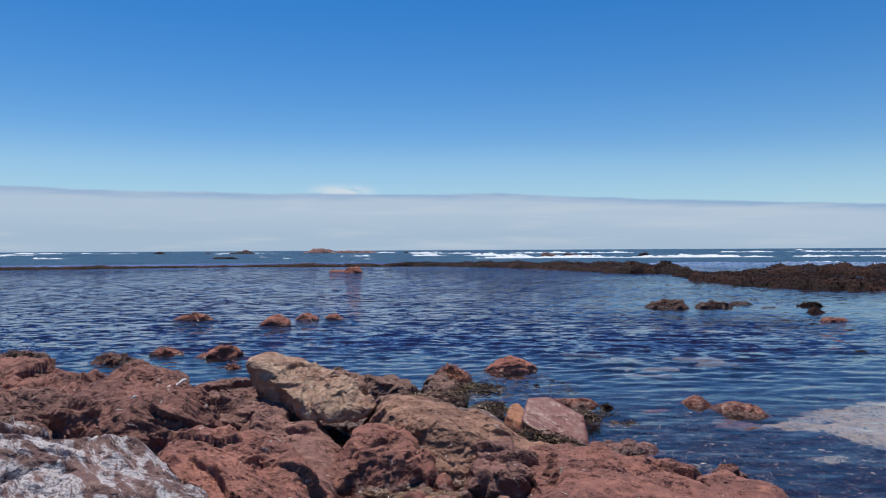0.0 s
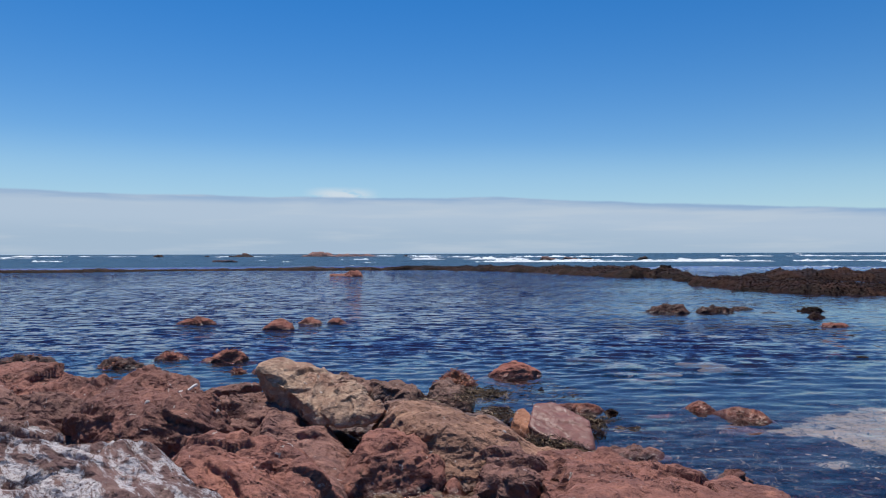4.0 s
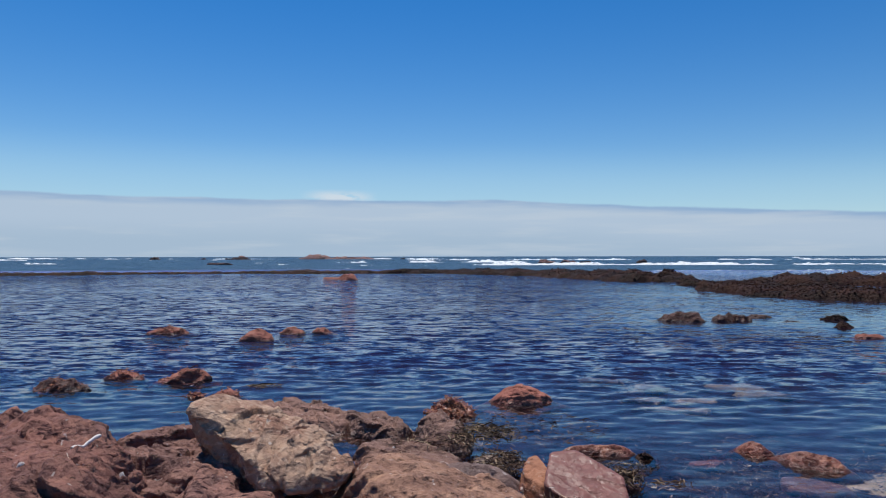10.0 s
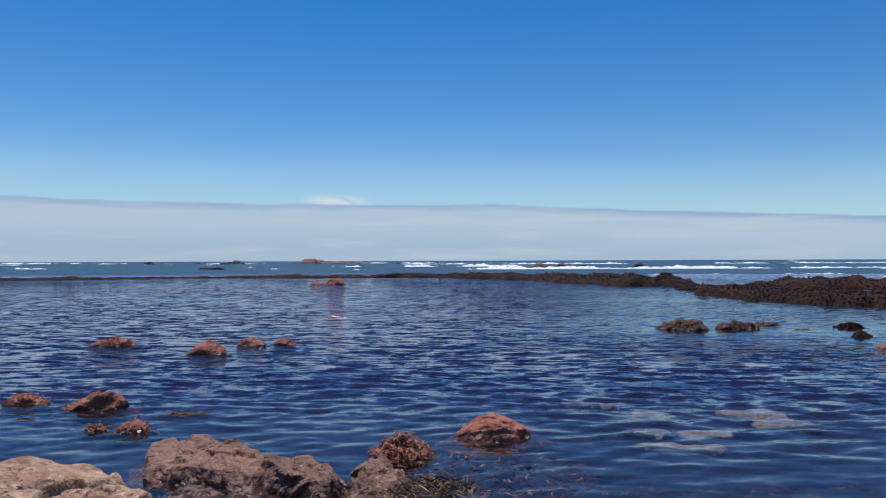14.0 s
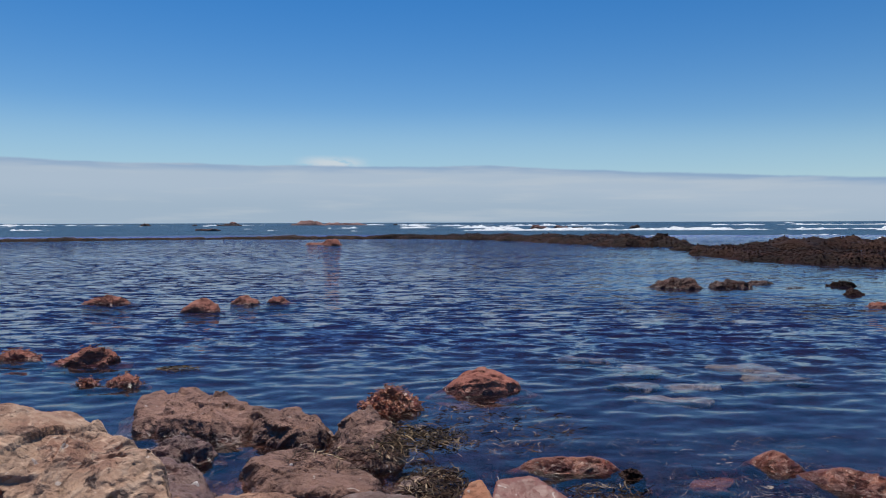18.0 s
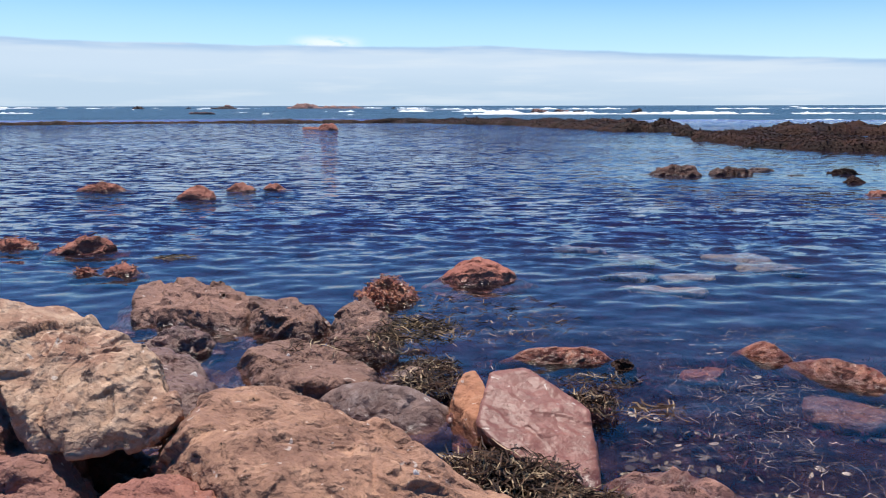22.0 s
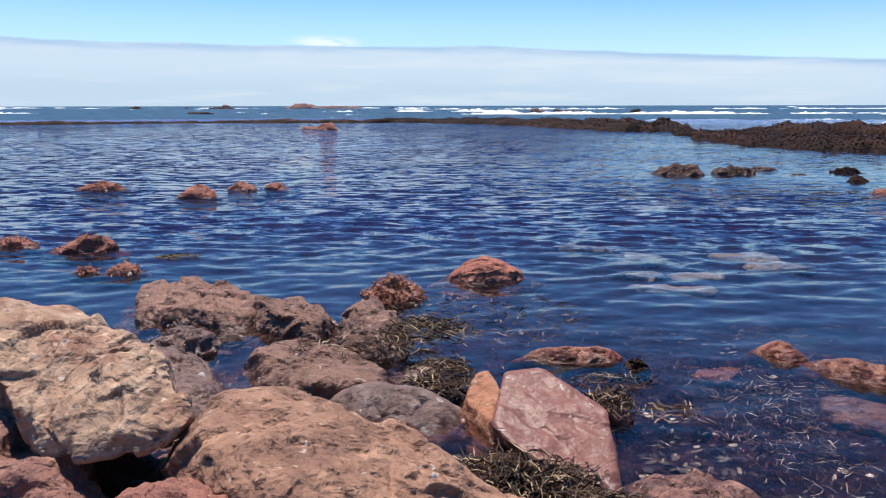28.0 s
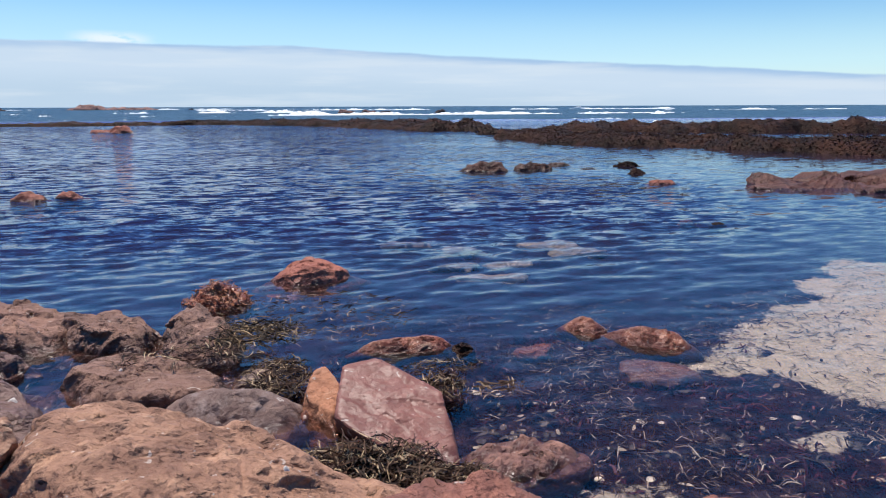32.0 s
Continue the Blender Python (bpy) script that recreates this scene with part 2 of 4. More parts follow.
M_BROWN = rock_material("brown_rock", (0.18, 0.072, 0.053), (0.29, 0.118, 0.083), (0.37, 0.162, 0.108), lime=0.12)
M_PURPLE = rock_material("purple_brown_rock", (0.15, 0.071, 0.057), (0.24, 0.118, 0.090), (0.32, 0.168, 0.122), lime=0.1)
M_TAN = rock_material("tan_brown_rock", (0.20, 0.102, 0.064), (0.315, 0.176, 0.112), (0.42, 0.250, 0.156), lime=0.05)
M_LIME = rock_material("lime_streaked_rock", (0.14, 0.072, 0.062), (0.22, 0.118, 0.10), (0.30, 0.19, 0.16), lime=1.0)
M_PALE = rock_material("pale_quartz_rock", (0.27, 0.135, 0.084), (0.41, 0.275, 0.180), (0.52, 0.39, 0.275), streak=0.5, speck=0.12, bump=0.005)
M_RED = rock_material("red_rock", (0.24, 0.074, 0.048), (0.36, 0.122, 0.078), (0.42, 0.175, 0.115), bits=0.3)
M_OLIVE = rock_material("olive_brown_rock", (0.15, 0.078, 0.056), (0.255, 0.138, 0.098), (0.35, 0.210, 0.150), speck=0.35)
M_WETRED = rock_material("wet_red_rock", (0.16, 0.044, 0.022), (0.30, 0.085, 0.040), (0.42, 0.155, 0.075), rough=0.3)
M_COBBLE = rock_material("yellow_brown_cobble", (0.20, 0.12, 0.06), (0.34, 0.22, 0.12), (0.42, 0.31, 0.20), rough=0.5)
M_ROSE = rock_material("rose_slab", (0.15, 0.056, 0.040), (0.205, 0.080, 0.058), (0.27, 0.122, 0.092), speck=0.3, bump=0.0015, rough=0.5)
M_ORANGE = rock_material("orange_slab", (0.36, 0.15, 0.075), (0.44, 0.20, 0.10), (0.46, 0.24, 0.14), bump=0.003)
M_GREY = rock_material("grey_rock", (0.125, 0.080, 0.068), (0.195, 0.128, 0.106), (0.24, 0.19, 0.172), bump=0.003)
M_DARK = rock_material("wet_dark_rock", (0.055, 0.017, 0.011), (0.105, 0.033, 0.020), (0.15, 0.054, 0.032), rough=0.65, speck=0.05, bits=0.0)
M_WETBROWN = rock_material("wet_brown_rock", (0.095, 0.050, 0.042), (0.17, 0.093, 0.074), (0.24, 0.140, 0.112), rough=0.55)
# stone far out at sea: the pale air haze is put into both colours
M_HAZED_DARK = rock_material("hazed_dark_rock", (0.09, 0.055, 0.048), (0.15, 0.088, 0.074), (0.20, 0.12, 0.095), wet=0.0, bump=0.05, bits=0.0)
M_HAZED_RED = rock_material("hazed_red_rock", (0.34, 0.19, 0.165), (0.45, 0.26, 0.22), (0.50, 0.32, 0.27), wet=0.0, bump=0.05, bits=0.0)
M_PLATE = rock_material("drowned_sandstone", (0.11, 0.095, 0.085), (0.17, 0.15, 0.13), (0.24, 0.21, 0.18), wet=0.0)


def kelp_material():
    m, w, bsdf = material("kelp_covered_rock")
    pos = w.n("ShaderNodeNewGeometry").outputs["Position"]
    a = w.noise(pos, 1.3, 4.0, 0.6)
    b = w.noise(pos, 9.0, 4.0, 0.7)
    c = w.noise(pos, 40.0, 2.0, 0.7)
    col = w.mix(w.step(b, 0.35, 0.68), (0.011, 0.005, 0.0035), (0.034, 0.013, 0.008))
    col = w.mix(w.math("MULTIPLY", w.step(a, 0.44, 0.62), 0.6), col, (0.064, 0.021, 0.011))
    col = w.mix(w.math("MULTIPLY", w.step(c, 0.62, 0.75), 0.5), col, (0.13, 0.07, 0.025))
    w.link(col, bsdf.inputs["Base Color"])
    bsdf.inputs["Roughness"].default_value = 0.6
    bsdf.inputs["Specular IOR Level"].default_value = 0.12
    w.link(w.bump(c, 0.03, 0.9, w.bump(b, 0.12, 0.9)), bsdf.inputs["Normal"])
    return m


M_KELP = kelp_material()


def seabed_material():
    m, w, bsdf = material("seabed")
    pos = w.n("ShaderNodeNewGeometry").outputs["Position"]
    sand = w.n("ShaderNodeAttribute", attr="sand").outputs["Fac"]
    n1 = w.noise(pos, 2.2, 4.0, 0.6)
    n2 = w.noise(pos, 14.0, 5.0, 0.7, 0.3)
    n3 = w.noise(pos, 55.0, 5.0, 0.75, 0.6)
    weed = w.mix(w.step(n2, 0.36, 0.66), (0.005, 0.0022, 0.0034), (0.022, 0.010, 0.013))
    weed = w.mix(w.math("MULTIPLY", w.step(n1, 0.52, 0.66), 0.5), weed, (0.050, 0.015, 0.020))
    weed = w.mix(w.math("MULTIPLY", w.step(n3, 0.53, 0.66), 0.55), weed, (0.11, 0.070, 0.062))
    # past the shallows the deep water's blue tone is painted into the weed colour
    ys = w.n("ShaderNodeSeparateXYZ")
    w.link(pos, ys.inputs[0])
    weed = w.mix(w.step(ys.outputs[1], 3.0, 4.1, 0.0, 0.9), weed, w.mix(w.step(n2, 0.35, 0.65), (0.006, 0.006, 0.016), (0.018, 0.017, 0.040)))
    grit = w.mix(w.step(n3, 0.3, 0.7), (0.20, 0.16, 0.12), (0.31, 0.255, 0.20))
    grit = w.mix(w.math("MULTIPLY", w.step(n2, 0.62, 0.72), 0.5), grit, (0.15, 0.12, 0.10))
    f = w.math("ADD", sand, w.math("MULTIPLY", w.math("SUBTRACT", n2, 0.5), 1.5))
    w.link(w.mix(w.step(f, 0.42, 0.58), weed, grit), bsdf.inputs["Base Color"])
    bsdf.inputs["Roughness"].default_value = 0.95
    bsdf.inputs["Specular IOR Level"].default_value = 0.0     # no gloss under water
    w.link(w.bump(n3, 0.006, 0.8, w.bump(n2, 0.03, 0.8)), bsdf.inputs["Normal"])
    return m


def water_material():
    m, w, bsdf = material("sea_water")
    pos = w.n("ShaderNodeNewGeometry").outputs["Position"]
    open_sea = w.n("ShaderNodeAttribute", attr="open_sea").outputs["Fac"]
    deep = w.n("ShaderNodeAttribute", attr="deep").outputs["Fac"]
    clear = w.mix(deep, (0.90, 0.89, 0.95), (0.38, 0.30, 0.84))
    w.link(w.mix(open_sea, clear, w.mix(w.noise(w.mapped(pos, (0.03, 0.12, 1)), 1.0, 4.0), (0.013, 0.030, 0.060), (0.032, 0.066, 0.092))), bsdf.inputs["Base Color"])
    # a little light scattered back by the deeper water
    w.link(w.math("SUBTRACT", w.math("SUBTRACT", 1.0, w.math("MULTIPLY", deep, 0.015)), open_sea, clamp=True), bsdf.inputs["Transmission Weight"])
    w.link(w.math("ADD", 0.05, w.math("MULTIPLY", open_sea, 0.25)), bsdf.inputs["Roughness"])
    w.link(w.math("SUBTRACT", 0.34, w.math("MULTIPLY", open_sea, 0.22)), bsdf.inputs["Specular IOR Level"])
    bsdf.inputs["IOR"].default_value = 1.333
    bsdf.inputs["Specular Tint"].default_value = (0.93, 0.90, 1.0, 1)
    chop = w.math("MAXIMUM", w.n("ShaderNodeAttribute", attr="chop").outputs["Fac"], 0.22)
    normal = w.n("ShaderNodeNewGeometry").outputs["Normal"]
    # ripple faces lean towards the shore
    for scale, turn, ax, ay, lean in (((4.6, 13.0, 1.0), 0.12, 0.35, 1.0, 0.045), ((11.0, 26.0, 1.0), -0.15, 0.3, 0.6, 0.0), ((26.0, 56.0, 1.0), 0.3, 0.22, 0.35, 0.0)):
        tex = w.n("ShaderNodeTexNoise")
        w.link(w.mapped(pos, scale, rot=(0, 0, turn)), tex.inputs["Vector"])
        tex.inputs["Scale"].default_value, tex.inputs["Detail"].default_value = 1.0, 2.5
        away = w.n("ShaderNodeVectorMath", operation="SUBTRACT")
        w.link(tex.outputs["Color"], away.inputs[0])
        away.inputs[1].default_value = (0.5, 0.5 + lean, 0.5)
        sized = w.n("ShaderNodeVectorMath", operation="MULTIPLY")
        w.link(away.outputs[0], sized.inputs[0])
        sized.inputs[1].default_value = (ax, ay, 0.0)
        grown = w.n("ShaderNodeVectorMath", operation="SCALE")
        w.link(sized.outputs[0], grown.inputs[0])
        w.link(chop, grown.inputs["Scale"])
        both = w.n("ShaderNodeVectorMath", operation="ADD")
        w.link(normal, both.inputs[0])
        w.link(grown.outputs[0], both.inputs[1])
        normal = both.outputs[0]
    unit = w.n("ShaderNodeVectorMath", operation="NORMALIZE")
    w.link(normal, unit.inputs[0])
    w.link(unit.outputs[0], bsdf.inputs["Normal"])
    return m


def simple(name, tones, rough=0.6, scale=30.0, bump=0.0, per_piece=False):
    """A material of two or three tones, by noise or piece by piece."""
    m, w, bsdf = material(name)
    geo = w.n("ShaderNodeNewGeometry")
    f = w.math("POWER", geo.outputs["Random Per Island"], 2.4) if per_piece else w.noise(geo.outputs["Position"], scale, 4.0, 0.6)
    lo, hi = (0.0, 1.0) if per_piece else (0.3, 0.7)
    col = w.mix(w.step(f, lo, (lo + hi) / 2), tones[0], tones[1])
    if len(tones) > 2:
        col = w.mix(w.step(f, (lo + hi) / 2, hi), col, tones[2])
    n = w.noise(geo.outputs["Position"], scale * 3, 3.0, 0.6)
    col = w.mix(w.math("MULTIPLY", w.step(n, 0.55, 0.35), 0.4), col, [c * 0.4 for c in tones[0]])
    w.link(col, bsdf.inputs["Base Color"])
    bsdf.inputs["Roughness"].default_value = rough
    if bump:
        w.link(w.bump(n, bump, 0.8), bsdf.inputs["Normal"])
    return m


M_BED, M_WATER = seabed_material(), water_material()
M_FOAM = simple("sea_foam", ((0.42, 0.47, 0.50), (0.74, 0.77, 0.78)), 0.9, 2.0, 0.1)
M_BLADE = simple("dry_seagrass", ((0.030, 0.015, 0.010), (0.105, 0.055, 0.032), (0.48, 0.35, 0.22)), 0.6, 60.0, per_piece=True)
M_LITTER = simple("sunk_seagrass", ((0.010, 0.005, 0.006), (0.065, 0.034, 0.030), (0.42, 0.34, 0.27)), 0.7, 60.0, per_piece=True)
M_DARKLIT = simple("dark_seagrass", ((0.02, 0.014, 0.012), (0.05, 0.035, 0.025), (0.16, 0.12, 0.08)), 0.7, 60.0, per_piece=True)
M_GREEN = simple("green_seagrass", ((0.026, 0.015, 0.008), (0.085, 0.050, 0.026), (0.34, 0.23, 0.12)), 0.6, 60.0, per_piece=True)
for dry in (M_BLADE, M_GREEN):
    dry.node_tree.nodes["Principled BSDF"].inputs["Specular IOR Level"].default_value = 0.15
M_LITTER.node_tree.nodes["Principled BSDF"].inputs["Specular IOR Level"].default_value = 0.0
M_REDWEED = simple("purple_red_weed", ((0.014, 0.004, 0.008), (0.048, 0.014, 0.022), (0.11, 0.045, 0.045)), 0.9, 60.0, per_piece=True)
M_REDWEED.node_tree.nodes["Principled BSDF"].inputs["Specular IOR Level"].default_value = 0.0
M_CHIP = simple("pale_shell_grit", ((0.03, 0.018, 0.016), (0.10, 0.066, 0.048), (0.34, 0.27, 0.20)), 0.8, 60.0, per_piece=True)


# ---- the ground: seabed, reef lagoon and beach in one sheet ----
def sand_mask(x, y):
    """1 on bare sand: the wedge of clean sand in the shallows, and small pockets between the rocks."""
    a = 0.77 * (x - 1.59) + 3.36 - y
    b = y - np.maximum(3.24 - 1.35 * (x - 1.55), 2.35)
    wob = fbm(np.stack([x * 3.0, y * 3.0, np.full_like(x, 2.0)], -1), 4)
    c = 3.15 + 0.3 * (4.4 - y) - x
    wedge = sstep(np.minimum(np.minimum(a, b), c) + 0.30 * wob, -0.14, 0.18)
    pocket = np.exp(-(((x - 0.02) / 0.22) ** 2 + ((y - 2.24) / 0.12) ** 2)) + 0.8 * np.exp(-(((x + 0.72) / 0.12) ** 2 + ((y - 2.12) / 0.1) ** 2))
    beach = sstep(-y, -1.2, 0.5)
    spots = 0.8 * np.exp(-(((x - 1.50) / 0.10) ** 2 + ((y - 2.80) / 0.07) ** 2)) + 0.6 * np.exp(-(((x - 0.95) / 0.16) ** 2 + ((y - 2.72) / 0.08) ** 2))
    return np.clip(wedge + pocket + beach + spots, 0, 1)


def seabed(x, y):
    p = np.stack([x, y, np.zeros_like(x)], -1)
    depth = 0.10 + 0.30 * sstep(y, 3.2, 8.0) + 0.10 * sstep(y, 8, 14)
    depth = depth - 0.03 * sand_mask(x, y) * sstep(x, 1.2, 1.8)
    depth = depth + 4.0 * sstep(np.hypot(x, y), 36, 80) + 30 * sstep(np.hypot(x, y), 150, 1500)
    depth = depth - 0.06 * np.exp(-((x - 1.45) / 0.6) ** 2 - ((y - 4.85) / 0.45) ** 2)     # shoal of pale plates
    left = sstep(-x, -0.2, 0.6) * sstep(-y, -3.6, -2.8)
    depth = depth * (1 - 0.75 * left)
    z = -depth + 0.05 * fbm(p * 2.0, 4) * (0.4 + sstep(y, 3.0, 6.0))
    land = sstep(-y, -1.4, 4.0)
    return z * (1 - land) + land * (0.25 + 0.06 * np.maximum(-y, 0) ** 0.8 + 0.03 * fbm(p, 3))


def ground():
    u = np.concatenate([np.linspace(1 / 0.35, 1 / 60, 300), 1 / np.geomspace(70, 4900, 22)])
    r = 1 / u
    th = np.concatenate([np.radians(np.linspace(-62, 62, 280)), np.radians(np.linspace(66, 294, 50))])
    R, T = np.meshgrid(r, th, indexing="ij")
    x, y = 0.3 + R * np.sin(T), 1.0 + R * np.cos(T)
    z = seabed(x.ravel(), y.ravel())
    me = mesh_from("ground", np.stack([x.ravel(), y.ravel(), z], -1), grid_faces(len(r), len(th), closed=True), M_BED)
    c = len(th)
    bm = bmesh.new()
    bm.from_mesh(me)
    bm.verts.ensure_lookup_table()
    bm.faces.new([bm.verts[c - 1 - k] for k in range(c)])
    bm.to_mesh(me)
    bm.free()
    at = me.attributes.new("sand", "FLOAT", "POINT")
    at.data.foreach_set("value", sand_mask(x.ravel(), y.ravel()).astype(np.float32))
    return tagged(new("ground", me), "shallow seabed of dark weed and pale rippled sand", "seabed", kind="structure")


ground()


# ---- the water: rippled lagoon and open sea in one surface ----
def water():
    rs = np.random.RandomState(5)
    u = np.concatenate([np.linspace(1 / 0.9, 1 / 90, 640), 1 / np.geomspace(95, 4900, 70)])
    r = 1 / u
    th = np.radians(np.linspace(-66, 66, 470))
    R, T = np.meshgrid(r, th, indexing="ij")
    x, y = (0.3 + R * np.sin(T)).ravel(), (1.0 + R * np.cos(T)).ravel()
    cell = np.gradient(r)[:, None].repeat(len(th), 1).ravel()
    p = np.stack([x, y, np.zeros_like(x)], -1)
    calm = 0.13 + 0.87 * sstep(y + 0.25 * fbm(p * 0.8, 2), 3.5, 6.2)
    calm = calm * (1 - 0.82 * sstep(x - 0.45 * y, -0.7, 1.3) * sstep(-y, -13, -8))
    calm = calm * (1 - 0.78 * sstep(x - 0.22 * y, -2.4, 0.4) * sstep(y, 6.0, 9.0) * sstep(-y, -26, -18))     # lee of the reef
    calm = calm * (1 + 0.3 * sstep(-x, -0.5, 3.5) * sstep(y, 6, 12))
    calm = calm * (0.75 + 0.6 * fbm(p * (0.25, 0.5, 1), 3))
    calm = calm * (1 - 0.6 * sstep(y, 25, 32))
    sea = sstep(y, 30, 40)
    z, lost = np.zeros_like(x), np.zeros_like(x)
    for k in range(34):
        lam = math.exp(rs.uniform(math.log(0.05), math.log(0.24)))
        ang = rs.normal(0, 0.5)
        kx, ky = math.sin(ang) * 6.283 / lam, math.cos(ang) * 6.283 / lam
        fade = sstep(lam / cell, 2.5, 5)
        lost = lost + (1 - fade) / 34
        z += fade * calm * 0.082 * lam / 6.283 * np.sin(kx * x + ky * y + rs.uniform(0, 6.28))
    for k in range(12):
        lam = math.exp(rs.uniform(math.log(2.5), math.log(14)))
        ang = rs.normal(-0.1, 0.35)
        kx, ky = math.sin(ang) * 6.283 / lam, math.cos(ang) * 6.283 / lam
        fade = sstep(lam / cell, 2.5, 5)
        z += fade * sea * 0.09 * lam / 6.283 * np.sin(kx * x + ky * y + rs.uniform(0, 6.28))
    me = mesh_from("water", np.stack([x, y, z], -1), grid_faces(len(r), len(th)), M_WATER)
    at = me.attributes.new("chop", "FLOAT", "POINT")
    at.data.foreach_set("value", (calm * (0.6 + 2.2 * lost) * (1 + 0.4 * sea)).astype(np.float32))
    at = me.attributes.new("deep", "FLOAT", "POINT")
    at.data.foreach_set("value", sstep(-seabed(x, y), 0.09, 0.30).astype(np.float32))
    at = me.attributes.new("open_sea", "FLOAT", "POINT")
    at.data.foreach_set("value", sea.astype(np.float32))
    ob = tagged(new("water", me), "clear rippled blue sea water over dark weed", "water", kind="structure")
    ob.visible_shadow = False
    return ob


water()

# ---- rocks ----
_ico = {}


def ico(level):
    if level not in _ico:
        bm = bmesh.new()
        bmesh.ops.create_icosphere(bm, subdivisions=level, radius=1)
        v = np.array([q.co for q in bm.verts])
        f = np.array([[q.index for q in t.verts] for t in bm.faces])
        bm.free()
        _ico[level] = (v / np.linalg.norm(v, axis=1)[:, None], f)
    return _ico[level]


def facets(co, size, cells, tilt, lift, soft, rs, most):
    """Broken faces: each takes its own tilt and step, with narrow arrises between."""
    co = co.astype(np.float32)
    c0 = co[rs.choice(len(co), cells, replace=False)]
    g = rs.normal(0, tilt, (cells, 3)).astype(np.float32)
    step0 = (rs.normal(0, lift, cells) * size).astype(np.float32) - (c0 * g).sum(1)
    out = np.empty(len(co), np.float32)
    for i in range(0, len(co), 8192):
        q = co[i:i + 8192]
        d2 = (q ** 2).sum(1)[:, None] + (c0 ** 2).sum(1)[None] - 2 * q @ c0.T
        wgt = np.exp(-(d2 - d2.min(1, keepdims=True)) / np.float32((soft * size) ** 2))
        out[i:i + 8192] = (wgt * (step0[None] + q @ g.T)).sum(1) / wgt.sum(1)
    return np.clip(out, -most * size, most * size).astype(float)


def rock(name, corners, tops, base, mat, label, seed=1, p=9, batter=0.45, level=5, rough=1.0, group="", undercut=None, category="rock", lumps=1.0, chip=1.0, dome=False, cuts=16, ledges=1.0):
    """A stone: outline corners in plan, one or more top planes (height at the middle, slope along x, slope along y), the height of its foot.
    batter: how far the flanks lean in. p: how sharp the arrises are. undercut: lean of the flanks that face the sea's shadow side."""
    pts = np.array(corners, float)
    mid = pts.mean(0)
    area = 0.5 * sum(a[0] * b[1] - b[0] * a[1] for a, b in zip(pts - mid, np.roll(pts - mid, -1, 0)))
    if area < 0:
        pts = pts[::-1]
    q = (pts - mid) * 1.04
    top0 = max(t[0] for t in tops)
    cz = base + 0.5 * (top0 - base) if base > -0.05 or top0 < 0 else 0.25 * top0
    if dome and top0 > 0:
        cz = -0.6 * top0
    planes = []
    for a, b in zip(q, np.roll(q, -1, 0)):
        d = b - a
        n2 = np.array([d[1], -d[0]]) / max(1e-9, np.hypot(*d))
        lean = batter if undercut is None or n2[1] > -0.35 else undercut
        n3 = np.array([n2[0], n2[1], lean])
        n3 /= np.linalg.norm(n3)
        planes.append((n3, max(0.012, n3 @ np.array([a[0], a[1], -cz if dome else 0.0]))))
        if dome:     # steeper again under water
            planes.append((np.array([n2[0], n2[1], 0.0]), max(0.012, 1.22 * (n2 @ a))))
    for z0, sx, sy in tops:
        n3 = np.array([-sx, -sy, 1.0])
        n3 /= np.linalg.norm(n3)
        planes.append((n3, max(0.008, n3[2] * (z0 - cz) * 1.02)))
    planes.append((np.array([0, 0, -1.0]), cz - base))
    v, f = ico(level)
    acc, out = np.zeros(len(v)), np.zeros((len(v), 3))
    for n3, h in planes:
        q1 = np.maximum(v @ n3, 0) / h
        acc += q1 ** p
        out += (q1 ** (p - 1) / h)[:, None] * n3
    out /= np.linalg.norm(out, axis=1)[:, None]
    rad = acc ** (-1.0 / p)
    size = float(min(np.sqrt(abs(area)), 3.2 * (top0 - cz) + 0.35 * np.sqrt(abs(area))))
    co = v * rad[:, None]
    rs = np.random.RandomState(seed)
    # planes of fracture cut across the block
    for k in range(cuts):
        n3 = rs.normal(size=3)
        n3[2] = abs(n3[2]) * 0.9 - 0.15
        n3 /= np.linalg.norm(n3)
        far = co @ n3
        over = np.maximum(far - (far.max() - size * rs.uniform(0.02, 0.15) * rough * (1 - 0.85 * max(0.0, n3[2]))), 0)
        co = co - over[:, None] * n3
        out = np.where(over[:, None] > 0, 0.25 * out + 0.75 * n3, out)
    out /= np.linalg.norm(out, axis=1)[:, None]
    s = seed * 13.7
    k = 1 / max(size, 0.05)
    warp = np.stack([fbm(co * k * 2.2 + s + 5 * i, 3) for i in range(3)], -1)
    # the stone splits along one grain, so that its broken faces are long and thin
    turn = np.array(Euler((rs.uniform(-0.8, 0.8), rs.uniform(-0.8, 0.8), rs.uniform(0, 3))).to_matrix())
    bent = (co + warp * (0.09 * size)) @ turn * (0.75, 1.1, 1.7)
    facet = np.zeros(len(co))
    if level >= 4:
        facet = facet + chip * facets(bent, size, 30, 0.36, 0.016, 0.045, rs, 0.050)
        facet = facet + chip * facets(bent, size, 160, 0.20, 0.0045, 0.024, rs, 0.014)
    if level >= 6:
        facet = facet + chip * facets(bent, size, 520, 0.20, 0.0025, 0.013, rs, 0.006)
    # joints between broken blocks, open along part of their length
    c0 = bent[rs.choice(len(co), 14, replace=False)]
    far = np.sort(np.sqrt(np.maximum((bent ** 2).sum(1)[:, None] + (c0 ** 2).sum(1)[None] - 2 * bent @ c0.T, 0)), 1)
    joint = np.exp(-((far[:, 1] - far[:, 0]) * k / 0.020) ** 2) * sstep(fbm(co * k * 2.0 + s + 70, 2), -0.02, 0.16)
    # bedding: ledges stepping across the block
    bed = fbm(bent * k * (1.3, 2.2, 4.0) + s + 20, 4, 0.5) * 6.5
